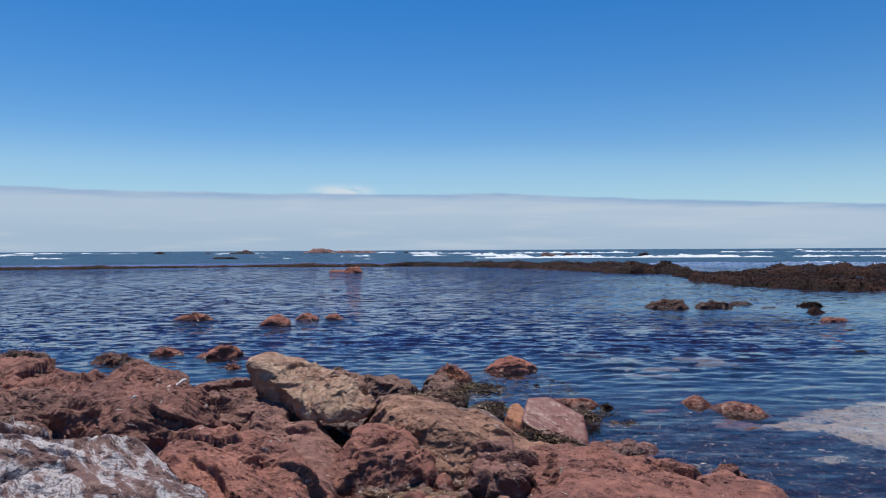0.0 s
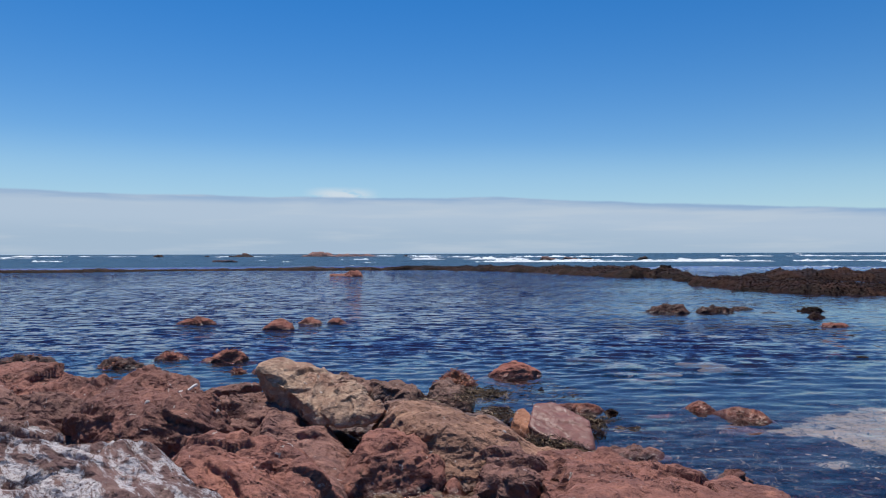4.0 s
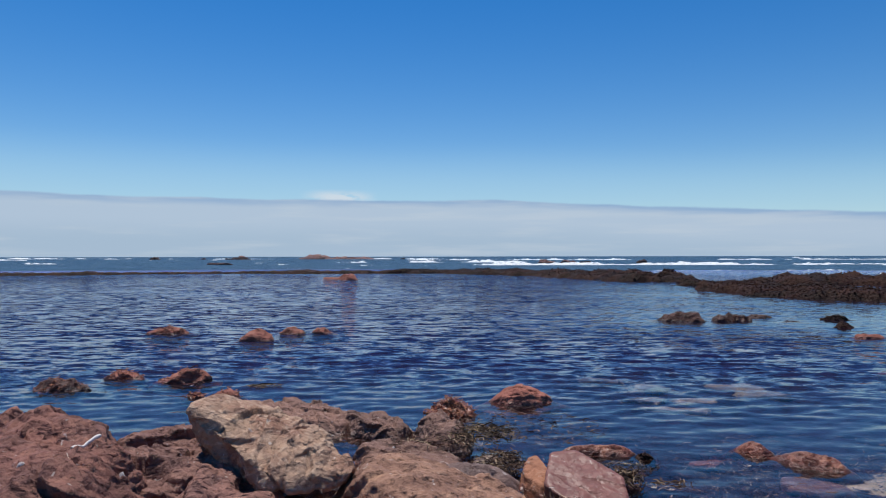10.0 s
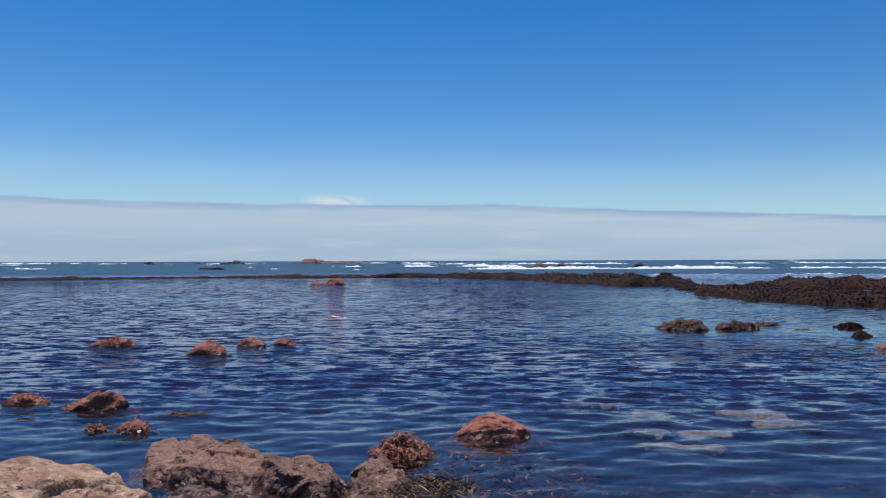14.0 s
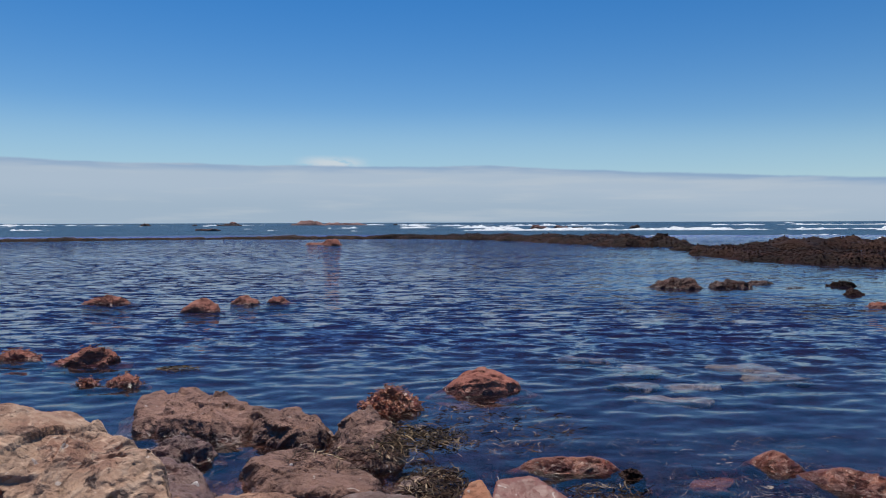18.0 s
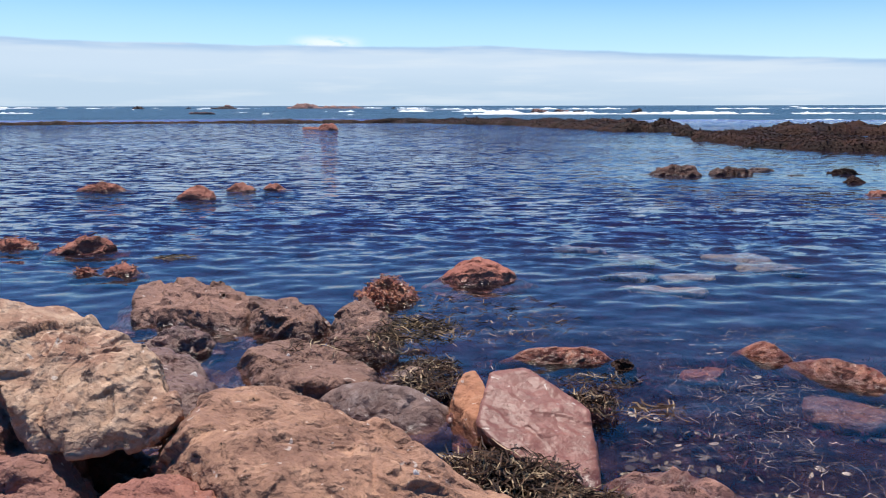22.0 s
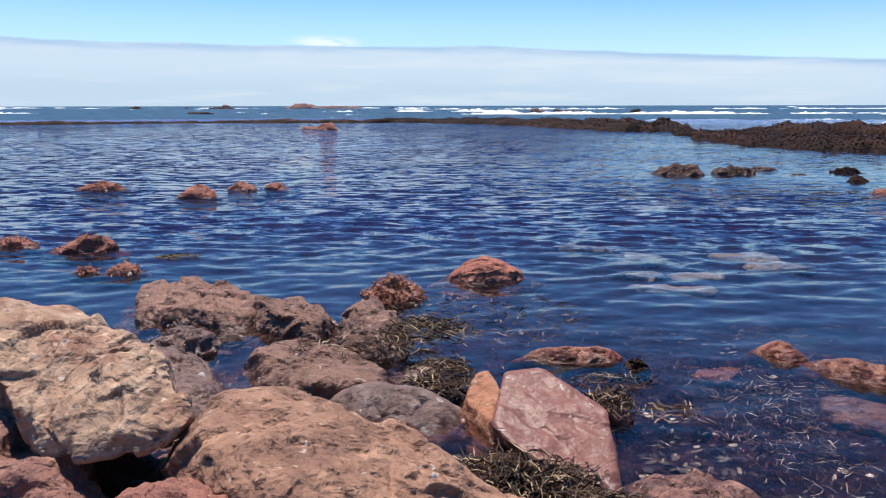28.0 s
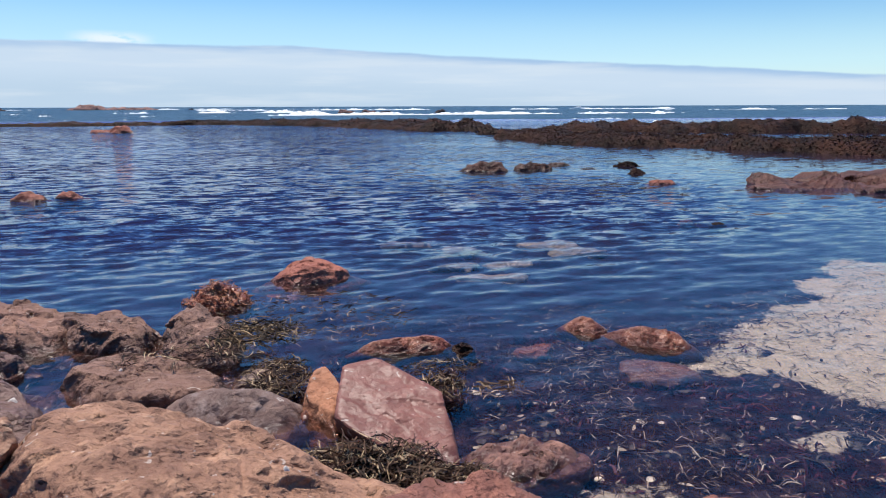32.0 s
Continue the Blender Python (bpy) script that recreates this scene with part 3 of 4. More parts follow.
    ledge = np.floor(bed) + sstep(bed - np.floor(bed), 0.40, 0.60)
    big = fbm(co * k * 2.4 + s, 3, 0.5)
    ridged = 0.25 - np.abs(fbm(bent * k * 4.0 + s + 40, 4, 0.55))
    crack = np.exp(-(fbm(bent * k * 1.9 + s + 90, 2) / 0.022) ** 2) * sstep(fbm(co * k * 1.7 + s + 31, 2), -0.1, 0.15)
    fine = fbm(bent * k * 11 + s + 60, 4, 0.6)
    disp = 0.036 * big * lumps + 0.010 * ridged * lumps - 0.016 * crack - 0.018 * joint + 0.010 * fine + 0.0085 * ledges * (ledge - 0.4 * bed)
    disp = rough * (facet + size * disp)
    co = co + out * disp[:, None] + warp * (size * 0.03 * rough)
    me = mesh_from(name, co, f, mat)
    ob = new(name, me)
    ob.location = (mid[0], mid[1], cz)
    return tagged(ob, label, category, group)


def stone(name, x, y, rx, ry, top, mat, label, seed=1, turn=0.0, base=-0.3, level=4, sides=7, p=10, rough=1.0, group="", batter=0.9, slope=(0, 0)):
    """A lone stone of roughly oval plan."""
    rs = random.Random(seed)
    c, s = math.cos(radians(turn)), math.sin(radians(turn))
    pts = []
    for k in range(sides):
        a = 2 * math.pi * (k + rs.uniform(-0.25, 0.25)) / sides
        g = rs.uniform(0.76, 1.12)
        px, py = rx * g * math.cos(a), ry * g * math.sin(a)
        pts.append((x + c * px - s * py, y + s * px + c * py))
    return rock(name, pts, [(top, *slope)], base, mat, label, seed, p, batter, level, rough, group, dome=True)


SHORE = "rocks of the near shore"
rock("boulder", [(-0.66, 3.00), (-0.60, 2.84), (-0.36, 2.68), (-0.18, 2.74), (-0.15, 2.82), (-0.26, 2.96), (-0.52, 3.10)],
     [(0.258, -0.32, 0.10), (0.253, -0.10, 0.55)], 0.120, M_PALE, "pale tan quartz boulder propped on darker brown rocks", 77, 16, 0.25, 7, 0.65, SHORE, undercut=-0.5, lumps=0.45, chip=0.75, ledges=0.5)
rock("boulder", [(-1.38, 2.95), (-1.28, 2.52), (-0.90, 2.32), (-0.66, 2.36), (-0.68, 2.72), (-0.92, 3.08)],
     [(0.285, -0.10, 0.05), (0.28, 0.25, 0.30)], -0.15, M_BROWN, "large brown weathered boulder with a split front", 5, 16, 0.6, 7, 0.62, SHORE, lumps=1.2)
rock("boulder", [(-1.00, 3.22), (-0.66, 2.66), (-0.58, 2.12), (-0.30, 2.22), (-0.28, 2.62), (-0.46, 3.02), (-0.70, 3.25)],
     [(0.155, -0.30, 0.10), (0.17, 0.1, 0.2)], -0.15, M_PURPLE, "purple-brown cracked boulder beneath the pale one", 8, 16, 0.7, 7, 0.65, SHORE, lumps=1.2)
rock("boulder", [(-0.86, 2.36), (-0.72, 2.08), (-0.46, 1.90), (-0.22, 2.02), (-0.26, 2.24), (-0.46, 2.46)],
     [(0.155, -0.10, 0.20)], -0.15, M_BROWN, "reddish brown rock wedged before the boulders", 10, 14, 0.6, 7, 0.7, SHORE)
rock("boulder", [(-2.45, 3.45), (-2.30, 3.05), (-1.62, 2.95), (-1.30, 3.05), (-1.32, 3.30), (-1.58, 3.62), (-2.05, 3.82)],
     [(0.168, 0.02, 0.05), (0.178, -0.10, -0.05)], -0.15, M_BROWN, "broad brown rock ridge overhanging at the water's edge", 12, 16, 0.7, 7, 0.9, SHORE, undercut=-0.3)
rock("boulder", [(-2.30, 3.05), (-2.10, 2.50), (-1.50, 2.34), (-1.15, 2.52), (-1.12, 2.84), (-1.45, 3.10)],
     [(0.165, 0.02, 0.12), (0.17, -0.12, 0.05)], -0.15, M_PURPLE, "dark brown rock between the ridge and the shelf", 13, 16, 0.6, 7, 0.9, SHORE)
rock("boulder", [(-2.0, 2.45), (-1.85, 1.25), (-0.95, 1.10), (-0.42, 1.50), (-0.46, 1.90), (-0.70, 2.14), (-0.92, 2.32), (-1.17, 2.46), (-1.40, 2.48)],
     [(0.225, -0.20, 0.04), (0.24, 0.0, -0.08)], -0.15, M_LIME, "grey rock shelf streaked with white droppings", 15, 16, 0.45, 7, 0.8, SHORE)
rock("boulder", [(-0.26, 2.95), (-0.20, 2.66), (0.0, 2.48), (0.16, 2.44), (0.30, 2.50), (0.54, 2.56), (0.50, 2.70), (0.30, 2.88), (0.02, 3.04)],
     [(0.138, -0.28, 0.10), (0.153, -0.12, 0.04)], -0.15, M_TAN, "large tan-brown boulder with a rough flat top", 21, 14, 0.75, 7, 0.5, SHORE, chip=0.7, lumps=1.0, cuts=10)
rock("boulder", [(0.18, 2.60), (0.20, 2.34), (0.34, 2.26), (0.44, 2.48), (0.34, 2.64)],
     [(0.098, 0.10, 0.15), (0.10, -0.2, 0.0)], -0.10, M_PURPLE, "grey-brown folded rock split by a dark gap", 24, 18, 0.35, 6, 0.9, SHORE)
rock("boulder", [(0.34, 2.62), (0.38, 1.80), (0.98, 1.85), (1.06, 2.28), (0.90, 2.48), (0.70, 2.72), (0.52, 2.74)],
     [(0.072, -0.07, 0.0), (0.066, -0.05, -0.04)], -0.2, M_BROWN, "low brown rock shelf awash at its edge", 25, 14, 0.5, 7, 0.9, SHORE)
stone("rock", 1.04, 2.54, 0.07, 0.06, 0.03, M_BROWN, "small brown rock awash beside the low shelf", 26, 20, -0.2, 5, group=SHORE)
rock("boulder", [(-0.30, 2.62), (-0.25, 2.36), (0.04, 2.40), (0.10, 2.52), (0.02, 2.66), (-0.14, 2.74)],
     [(0.125, -0.10, 0.1)], -0.15, M_BROWN, "rounded brown rock between larger boulders", 28, 12, 0.8, 6, 0.7, SHORE)
stone("rock", 0.185, 3.20, 0.205, 0.115, 0.075, M_GREY, "smooth dark grey oval rock", 31, -22, -0.15, 6, p=8, rough=0.2, group=SHORE)
stone("rock", 0.23, 3.39, 0.085, 0.06, 0.055, M_GREY, "smooth grey-brown rock behind an oval one", 32, -15, -0.15, 5, p=8, rough=0.5, group=SHORE)
rock("rock", [(-0.27, 3.49), (-0.20, 3.61), (-0.06, 3.57), (0.15, 3.40), (0.13, 3.30), (-0.04, 3.27), (-0.18, 3.35)],
     [(0.052, -0.03, 0.05), (0.056, 0.03, 0.12)], -0.2, M_OLIVE, "flat purple-brown rock with a wet edge", 34, 14, 0.6, 6, 0.55, SHORE)
rock("rock", [(-0.88, 4.16), (-0.78, 3.92), (-0.40, 3.84), (-0.32, 3.96), (-0.45, 4.14), (-0.70, 4.26)],
     [(0.070, -0.04, 0.05), (0.074, 0.06, 0.10)], -0.2, M_OLIVE, "rough brown rock ridge at the pool's edge", 37, 16, 0.45, 6, 0.6, SHORE, lumps=0.7)
rock("rock", [(-0.42, 4.02), (-0.34, 3.83), (-0.14, 3.74), (-0.06, 3.84), (-0.20, 4.00)],
     [(0.064, -0.05, 0.05)], -0.2, M_OLIVE, "rough brown rock ridge at the pool's edge", 39, 16, 0.45, 6, 0.6, SHORE, lumps=0.7)
rock("rock", [(-0.07, 3.80), (0.0, 3.60), (0.13, 3.57), (0.18, 3.72), (0.06, 3.96), (-0.03, 3.94)],
     [(0.085, -0.10, 0.12)], -0.2, M_OLIVE, "brown rock with weed caught on it", 41, 14, 0.6, 6, 0.6, SHORE)
rock("rock", [(-0.58, 3.52), (-0.44, 3.50), (-0.29, 3.32), (-0.20, 3.12), (-0.38, 3.06), (-0.58, 3.22)],
     [(0.075, -0.12, 0.10), (0.085, 0.1, -0.05)], -0.2, M_WETBROWN, "wet purple-brown rock in the shallows", 47, 14, 0.7, 6, 0.6, SHORE)
stone("rock", -0.52, 3.66, 0.13, 0.10, 0.06, M_WETBROWN, "wet dark brown rock in the shallows", 45, 10, -0.2, 5, group=SHORE)
stone("rock", -0.14, 3.10, 0.10, 0.07, 0.06, M_WETBROWN, "wet dark brown rock in the shallows", 50, 25, -0.2, 5, group=SHORE)
rock("slab", [(0.405, 3.04), (0.54, 2.84), (0.63, 2.81), (0.65, 3.06), (0.52, 3.19), (0.435, 3.18)],
     [(0.066, -0.05, 0.33)], -0.12, M_ROSE, "rose-red angular stone slab tilted out of the water", 52, 40, 0.03, 6, 0.24, SHORE, undercut=-0.7, cuts=8, chip=0.6, ledges=0.6)
rock("slab", [(0.335, 3.17), (0.40, 3.07), (0.44, 3.20), (0.41, 3.33), (0.35, 3.29)],
     [(0.058, 0.10, 0.20)], -0.12, M_ORANGE, "orange flat stone beside a red slab", 54, 22, 0.3, 5, 0.3, SHORE)
stone("rock", 0.345, 3.16, 0.035, 0.022, 0.03, M_ROSE, "small pale pink stone", 56, -15, -0.12, 4, group=SHORE)
stone("rock", 0.668, 3.585, 0.18, 0.042, 0.045, M_WETRED, "long low red stone just above the water", 58, -6, -0.2, 5, p=12, rough=0.35, group=SHORE)
stone("rock", 0.83, 3.53, 0.035, 0.03, 0.025, M_KELP, "small dark stone beside a red one", 60, 0, -0.2, 4, group=SHORE)
stone("rock", 1.285, 3.615, 0.085, 0.055, 0.055, M_WETRED, "rounded red stone at the end of a long one", 62, -40, -0.2, 5, rough=0.35, group=SHORE)
stone("rock", 1.41, 3.455, 0.15, 0.05, 0.055, M_WETRED, "long orange-red stone like a log in the water", 64, -38, -0.2, 5, p=12, rough=0.4, group=SHORE)
rock("boulder", [(-1.00, 3.22), (-0.98, 2.78), (-0.70, 2.60), (-0.56, 2.80), (-0.60, 3.05), (-0.80, 3.30)],
     [(0.185, -0.12, 0.10), (0.19, 0.15, 0.10)], -0.15, M_PURPLE, "purple-brown rock behind the pale boulder", 113, 16, 0.5, 7, 0.9, SHORE)
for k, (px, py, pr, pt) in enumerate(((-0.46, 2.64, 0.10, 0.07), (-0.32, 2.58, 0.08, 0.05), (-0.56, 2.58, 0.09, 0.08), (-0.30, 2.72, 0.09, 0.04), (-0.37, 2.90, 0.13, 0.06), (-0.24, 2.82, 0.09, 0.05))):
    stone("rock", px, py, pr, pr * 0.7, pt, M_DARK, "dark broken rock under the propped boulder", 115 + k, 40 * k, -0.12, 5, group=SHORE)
for k, (px, py, pr) in enumerate(((-0.10, 2.36, 0.07), (0.03, 2.38, 0.06), (0.12, 2.32, 0.08), (0.19, 2.38, 0.05), (-0.02, 2.30, 0.06), (0.26, 2.20, 0.05))):
    stone("stone", px, py, pr, pr * 0.5, 0.004, M_COBBLE, "flat yellow-brown stone in a shallow puddle", 140 + k, 25 * k - 40, -0.10, 4, group="flat stones in the puddle", rough=0.6)
rs_fill = random.Random(4)
for k in range(70):
    fx = rs_fill.uniform(-1.9, 0.6)
    fy = rs_fill.uniform(2.05, 3.15) if fx < -0.1 else rs_fill.uniform(2.15, 2.5)
    fr = rs_fill.uniform(0.03, 0.085)
    stone("stone", fx, fy, fr, fr * rs_fill.uniform(0.6, 1.0), rs_fill.uniform(0.03, 0.09), (M_BROWN, M_PURPLE, M_RED, M_TAN)[k % 4],
          "small broken brown stone among the boulders", 300 + k, rs_fill.uniform(0, 180), -0.12, 3, 6, 12, 1.0, "small stones among the boulders")
POOL = "rocks in the tidal pool"
WEEDY = []
WEEDY.append((stone("rock", 0.075, 4.25, 0.14, 0.10, 0.095, M_WETRED, "rough red-brown rock in the pool", 66, 0, -0.3, 5, group=POOL), 420))
rock("rock", [(0.28, 4.57), (0.36, 4.48), (0.52, 4.49), (0.60, 4.58), (0.50, 4.68), (0.36, 4.68)],
     [(0.074, 0.0, 0.10), (0.080, -0.35, 0.05), (0.084, 0.45, 0.0)], -0.25, M_RED, "red-brown rock alone in the pool with a wet foot", 68, 14, 0.45, 6, 0.4, POOL)
WEEDY.append((stone("rock", -2.82, 7.80, 0.27, 0.12, 0.06, M_RED, "flat red-brown rock barely above the water", 70, 0, -0.5, 4, group=POOL), 175))
stone("rock", -1.76, 7.27, 0.18, 0.14, 0.145, M_RED, "reddish dome-shaped rock in the pool", 72, 0, -0.5, 4, group=POOL)
stone("rock", -1.58, 7.80, 0.16, 0.10, 0.08, M_RED, "low red rock in the pool", 74, 0, -0.5, 4, group=POOL)
stone("rock", -1.30, 7.86, 0.13, 0.09, 0.065, M_RED, "low red rock in the pool", 76, 0, -0.5, 4, group=POOL)
WEEDY.append((stone("rock", -1.56, 5.12, 0.20, 0.10, 0.075, M_RED, "low weed-covered red rock in the pool", 78, 0, -0.4, 4, group=POOL, rough=1.4), 130))
WEEDY.append((stone("rock", -2.02, 5.24, 0.14, 0.07, 0.04, M_RED, "low weed-covered red rock in the pool", 80, 0, -0.4, 4, group=POOL), 125))
WEEDY.append((stone("rock", -1.33, 4.64, 0.06, 0.04, 0.025, M_RED, "small red rock awash in the pool", 81, 0, -0.4, 4, group=POOL), 60))
WEEDY.append((stone("rock", -1.16, 4.64, 0.10, 0.06, 0.045, M_RED, "small red rock awash in the pool", 82, 0, -0.4, 4, group=POOL), 80))
WEEDY.append((stone("rock", -2.2, 4.85, 0.20, 0.10, 0.09, M_DARK, "wet dark red rock behind the shore ridge", 84, 0, -0.4, 4, group=POOL), 200))
WEEDY.append((stone("rock", -2.85, 4.9, 0.28, 0.10, 0.07, M_DARK, "wet dark red rock behind the shore ridge", 86, 0, -0.4, 4, group=POOL), 250))
WEEDY.append((stone("rock", 2.72, 9.28, 0.34, 0.20, 0.085, M_DARK, "dark brown rock in the pool", 88, -25, -0.6, 5, group=POOL), 250))
WEEDY.append((stone("rock", 3.30, 9.28, 0.27, 0.15, 0.07, M_DARK, "dark brown rock in the pool", 90, 0, -0.6, 5, group=POOL), 200))
stone("rock", 3.75, 9.75, 0.22, 0.08, 0.03, M_DARK, "thin flat dark rock in the pool", 92, 5, -0.6, 4, group=POOL)
stone("rock", 4.55, 9.45, 0.20, 0.08, 0.05, M_KELP, "small black wet rock in the pool", 94, 0, -0.6, 4, group=POOL)
stone("rock", 4.16, 8.50, 0.12, 0.09, 0.09, M_KELP, "small black wet rock in the pool", 96, 0, -0.6, 4, group=POOL)
stone("rock", 3.86, 7.52, 0.18, 0.07, 0.03, M_RED, "flat dull red rock in the pool", 98, 0, -0.6, 4, group=POOL)
WEEDY.append((rock("rock", [(4.45, 7.10), (4.55, 6.72), (5.2, 6.45), (6.2, 6.5), (6.7, 7.0), (6.1, 7.6), (5.3, 7.7)],
     [(0.035, 0.0, 0.02)], -0.5, M_DARK, "broad flat brown rock shelf in the pool", 100, 12, 0.5, 6, 1.5, POOL, ledges=2.0), 900))
stone("rock", 2.98, 5.36, 0.06, 0.025, 0.012, M_KELP, "small black stone at the water's surface", 102, 0, -0.4, 3, group=POOL)
stone("rock", 2.90, 5.58, 0.06, 0.04, -0.01, M_RED, "small red stone just under the surface", 104, 0, -0.4, 3, group=POOL)
SUNK = "sunken stones"
PLATES = [(1.24, 5.10, 0.09), (1.13, 4.74, 0.12), (1.21, 4.52, 0.11), (1.77, 5.14, 0.15), (1.88, 4.92, 0.11), (1.02, 5.37, 0.09), (1.38, 4.72, 0.12)]
stone("sunken_stone", 1.06, 3.52, 0.07, 0.055, -0.05, M_WETRED, "red stone under clear shallow water", 106, 10, -0.15, 4, sides=5, rough=1.6, group=SUNK)
stone("sunken_stone", 0.76, 2.84, 0.13, 0.10, 0.016, M_PURPLE, "wet brown stone at the surface of clear shallow water", 108, 10, -0.15, 5, group=SUNK)
stone("sunken_stone", 1.33, 3.27, 0.13, 0.09, -0.055, M_PURPLE, "purple stone under the log-like rock", 110, -40, -0.2, 4, group=SUNK)
rs_pale = random.Random(12)
for k, (sx, sy, sr) in enumerate(PLATES):
    pts = []
    for j in range(8):
        g = 1.35 * sr * rs_pale.uniform(0.5, 1.2)
        pts.append((sx + 1.25 * g * math.cos(j * math.pi / 4 + 0.3), sy + 0.8 * g * math.sin(j * math.pi / 4 + 0.3)))
    rock("sunken_slab", pts, [(rs_pale.uniform(-0.10, -0.075), rs_pale.uniform(-0.05, 0.05), rs_pale.uniform(-0.05, 0.08))], -0.18, M_PLATE,
         "pale sandstone plate under the rippled water", 400 + k, 12, 0.3, 5, 0.8, SUNK, category="rock")


# ---- reefs of weed-covered rock ----
REEF_TOPS, REEFS = [], []


def reef(name, path, widths, heights, label, seed, step=0.12, mat=None, foot=-0.9, lump=1.0):
    """A long low reef: its front edge in plan, its width and height along it."""
    path = np.array(path, float)
    for _ in range(3):     # round the corners of the front edge
        path = np.concatenate([path[:1], np.stack([0.75 * path[:-1] + 0.25 * path[1:], 0.25 * path[:-1] + 0.75 * path[1:]], 1).reshape(-1, 2), path[-1:]])
    ks = np.linspace(0, 1, len(path))
    widths = np.interp(ks, np.linspace(0, 1, len(widths)), widths)
    heights = np.interp(ks, np.linspace(0, 1, len(heights)), heights)
    seg = np.hypot(*np.diff(path, axis=0).T)
    s = np.concatenate([[0], np.cumsum(seg)])
    n = max(12, int(s[-1] / step))
    t = np.linspace(0, s[-1], n)
    px, py = np.interp(t, s, path[:, 0]), np.interp(t, s, path[:, 1])
    w = np.interp(t, s, widths)
    h = np.interp(t, s, heights)
    tx, ty = np.gradient(px), np.gradient(py)
    ln = np.hypot(tx, ty)
    nx, ny = -ty / ln, tx / ln
    m = max(10, int(max(widths) / step))
    us = np.linspace(-0.12, 1.12, m)
    U, _ = np.meshgrid(us, t)
    wob = fbm(np.stack([t * 0.7, np.full(n, seed * 3.1), np.zeros(n)], -1), 4) * 1.2
    X = px[:, None] + nx[:, None] * (U * w[:, None] + wob[:, None] * (1 - U))
    Y = py[:, None] + ny[:, None] * (U * w[:, None] + wob[:, None] * (1 - U))
    P = np.stack([X.ravel(), Y.ravel(), np.full(X.size, seed * 5.0)], -1)
    prof = sstep(U, -0.02, 0.22) * sstep(1 - U, -0.02, 0.3)
    ends = sstep(t, 0, 1.4) * sstep(s[-1] - t, 0, 1.4)
    rel = (0.66 + 1.1 * fbm(P * 0.9, 4, 0.55) + 0.9 * np.abs(fbm(P * 2.6, 3))).reshape(X.shape)
    Z = foot + prof ** 0.5 * (h[:, None] * rel * lump - foot) - (1 - ends[:, None]) * (h[:, None] + 0.12)
    Z = Z + (0.09 * np.abs(fbm(P * 5, 3)) + 0.03 * fbm(P * 15, 2)).reshape(X.shape) * prof
    me = mesh_from(name, np.stack([X.ravel(), Y.ravel(), Z.ravel()], -1), grid_faces(n, m)[:, ::-1], mat or M_KELP)
    up = np.stack([X.ravel(), Y.ravel(), Z.ravel()], -1)
    REEF_TOPS.append(up[up[:, 2] > -0.02])
    REEFS.append(tagged(new(name, me), label, "reef", "weed-covered reefs", "structure"))
    return REEFS[-1]


reef("reef", [(-5.0, 35.5), (-3.0, 34.0), (0.0, 31.0), (2.2, 28.0), (4.3, 21.6), (7.4, 21.0)], [1.5, 2, 3, 4, 4, 3], [0.08, 0.11, 0.14, 0.17, 0.22, 0.24],
     "low dark brown reef covered with kelp", 3)
reef("reef", [(5.6, 21.0), (5.3, 17.8), (5.2, 14.4)], [2.4, 2.6, 2.2], [0.10, 0.14, 0.12], "dark brown reef covered with kelp", 5, step=0.08)
reef("reef", [(-30, 26.5), (-17, 29.4), (-10.1, 33.8), (-3.5, 34.6)], [1.6, 1.6, 1.5, 1.8], [0.07, 0.08, 0.08, 0.12], "thin dark line of reef awash", 7, step=0.14)
reef("reef", [(7.0, 20.5), (11, 18.6), (17, 16), (24, 12)], [3, 4, 4, 4], [0.22, 0.25, 0.25, 0.25], "dark brown outer reef covered with kelp", 9, step=0.12)
reef("reef", [(4.7, 14.7), (6.3, 13.1), (7.4, 11.7), (8.4, 9.4), (10.5, 7.0)], [2.2, 2.8, 3.2, 3.6, 4], [0.10, 0.14, 0.16, 0.16, 0.18], "broad dark brown reef covered with kelp", 11, step=0.08)
FAR = "far rocks in the sea"
stone("rock", -3.75, 24.0, 0.42, 0.3, 0.17, M_RED, "reddish rock standing in the far pool", 120, 0, -0.8, 4, group=POOL)
stone("rock", -4.4, 24.6, 0.5, 0.2, 0.06, M_RED, "flat reddish rock in the far pool", 121, 0, -0.8, 4, group=POOL)


def far_rock(px, dist, width, height, label, seed, mat=M_HAZED_RED):
    """px: bearing as a slope to the right of straight ahead."""
    rx = width / 2
    return stone("sea_rock", px * dist, dist, rx, rx * 0.5, height, mat, label, seed, 0, -4.0, 4, group=FAR, batter=0.8, rough=1.5)


far_rock(-0.321, 190, 4.8, 2.1, "red rock islet in the open sea", 131)
far_rock(-0.325, 189, 8.0, 0.3, "low dark rock in the open sea", 133, M_HAZED_DARK)
far_rock(-0.445, 190, 4.0, 0.6, "low dark rock in the open sea", 135, M_HAZED_DARK)
far_rock(-0.375, 200, 2.0, 0.8, "low dark rock in the open sea", 137, M_HAZED_DARK)
far_rock(-0.340, 66, 1.6, 0.20, "dull red rock in the surf", 139)
far_rock(-0.355, 68, 1.6, 0.12, "flat dull red rock in the surf", 141)
far_rock(-0.212, 205, 14.0, 0.75, "long low reddish rocky reef far out in the sea", 143)
far_rock(-0.165, 208, 14.0, 0.35, "long low rocky reef far out in the sea", 145)
far_rock(-0.090, 200, 1.8, 0.8, "small dark rock far out in the sea", 147, M_HAZED_DARK)
far_rock(0.110, 80, 2.8, 0.3, "dark red rock in the surf", 149)
far_rock(0.140, 82, 2.2, 0.22, "dark red rock in the surf", 151)
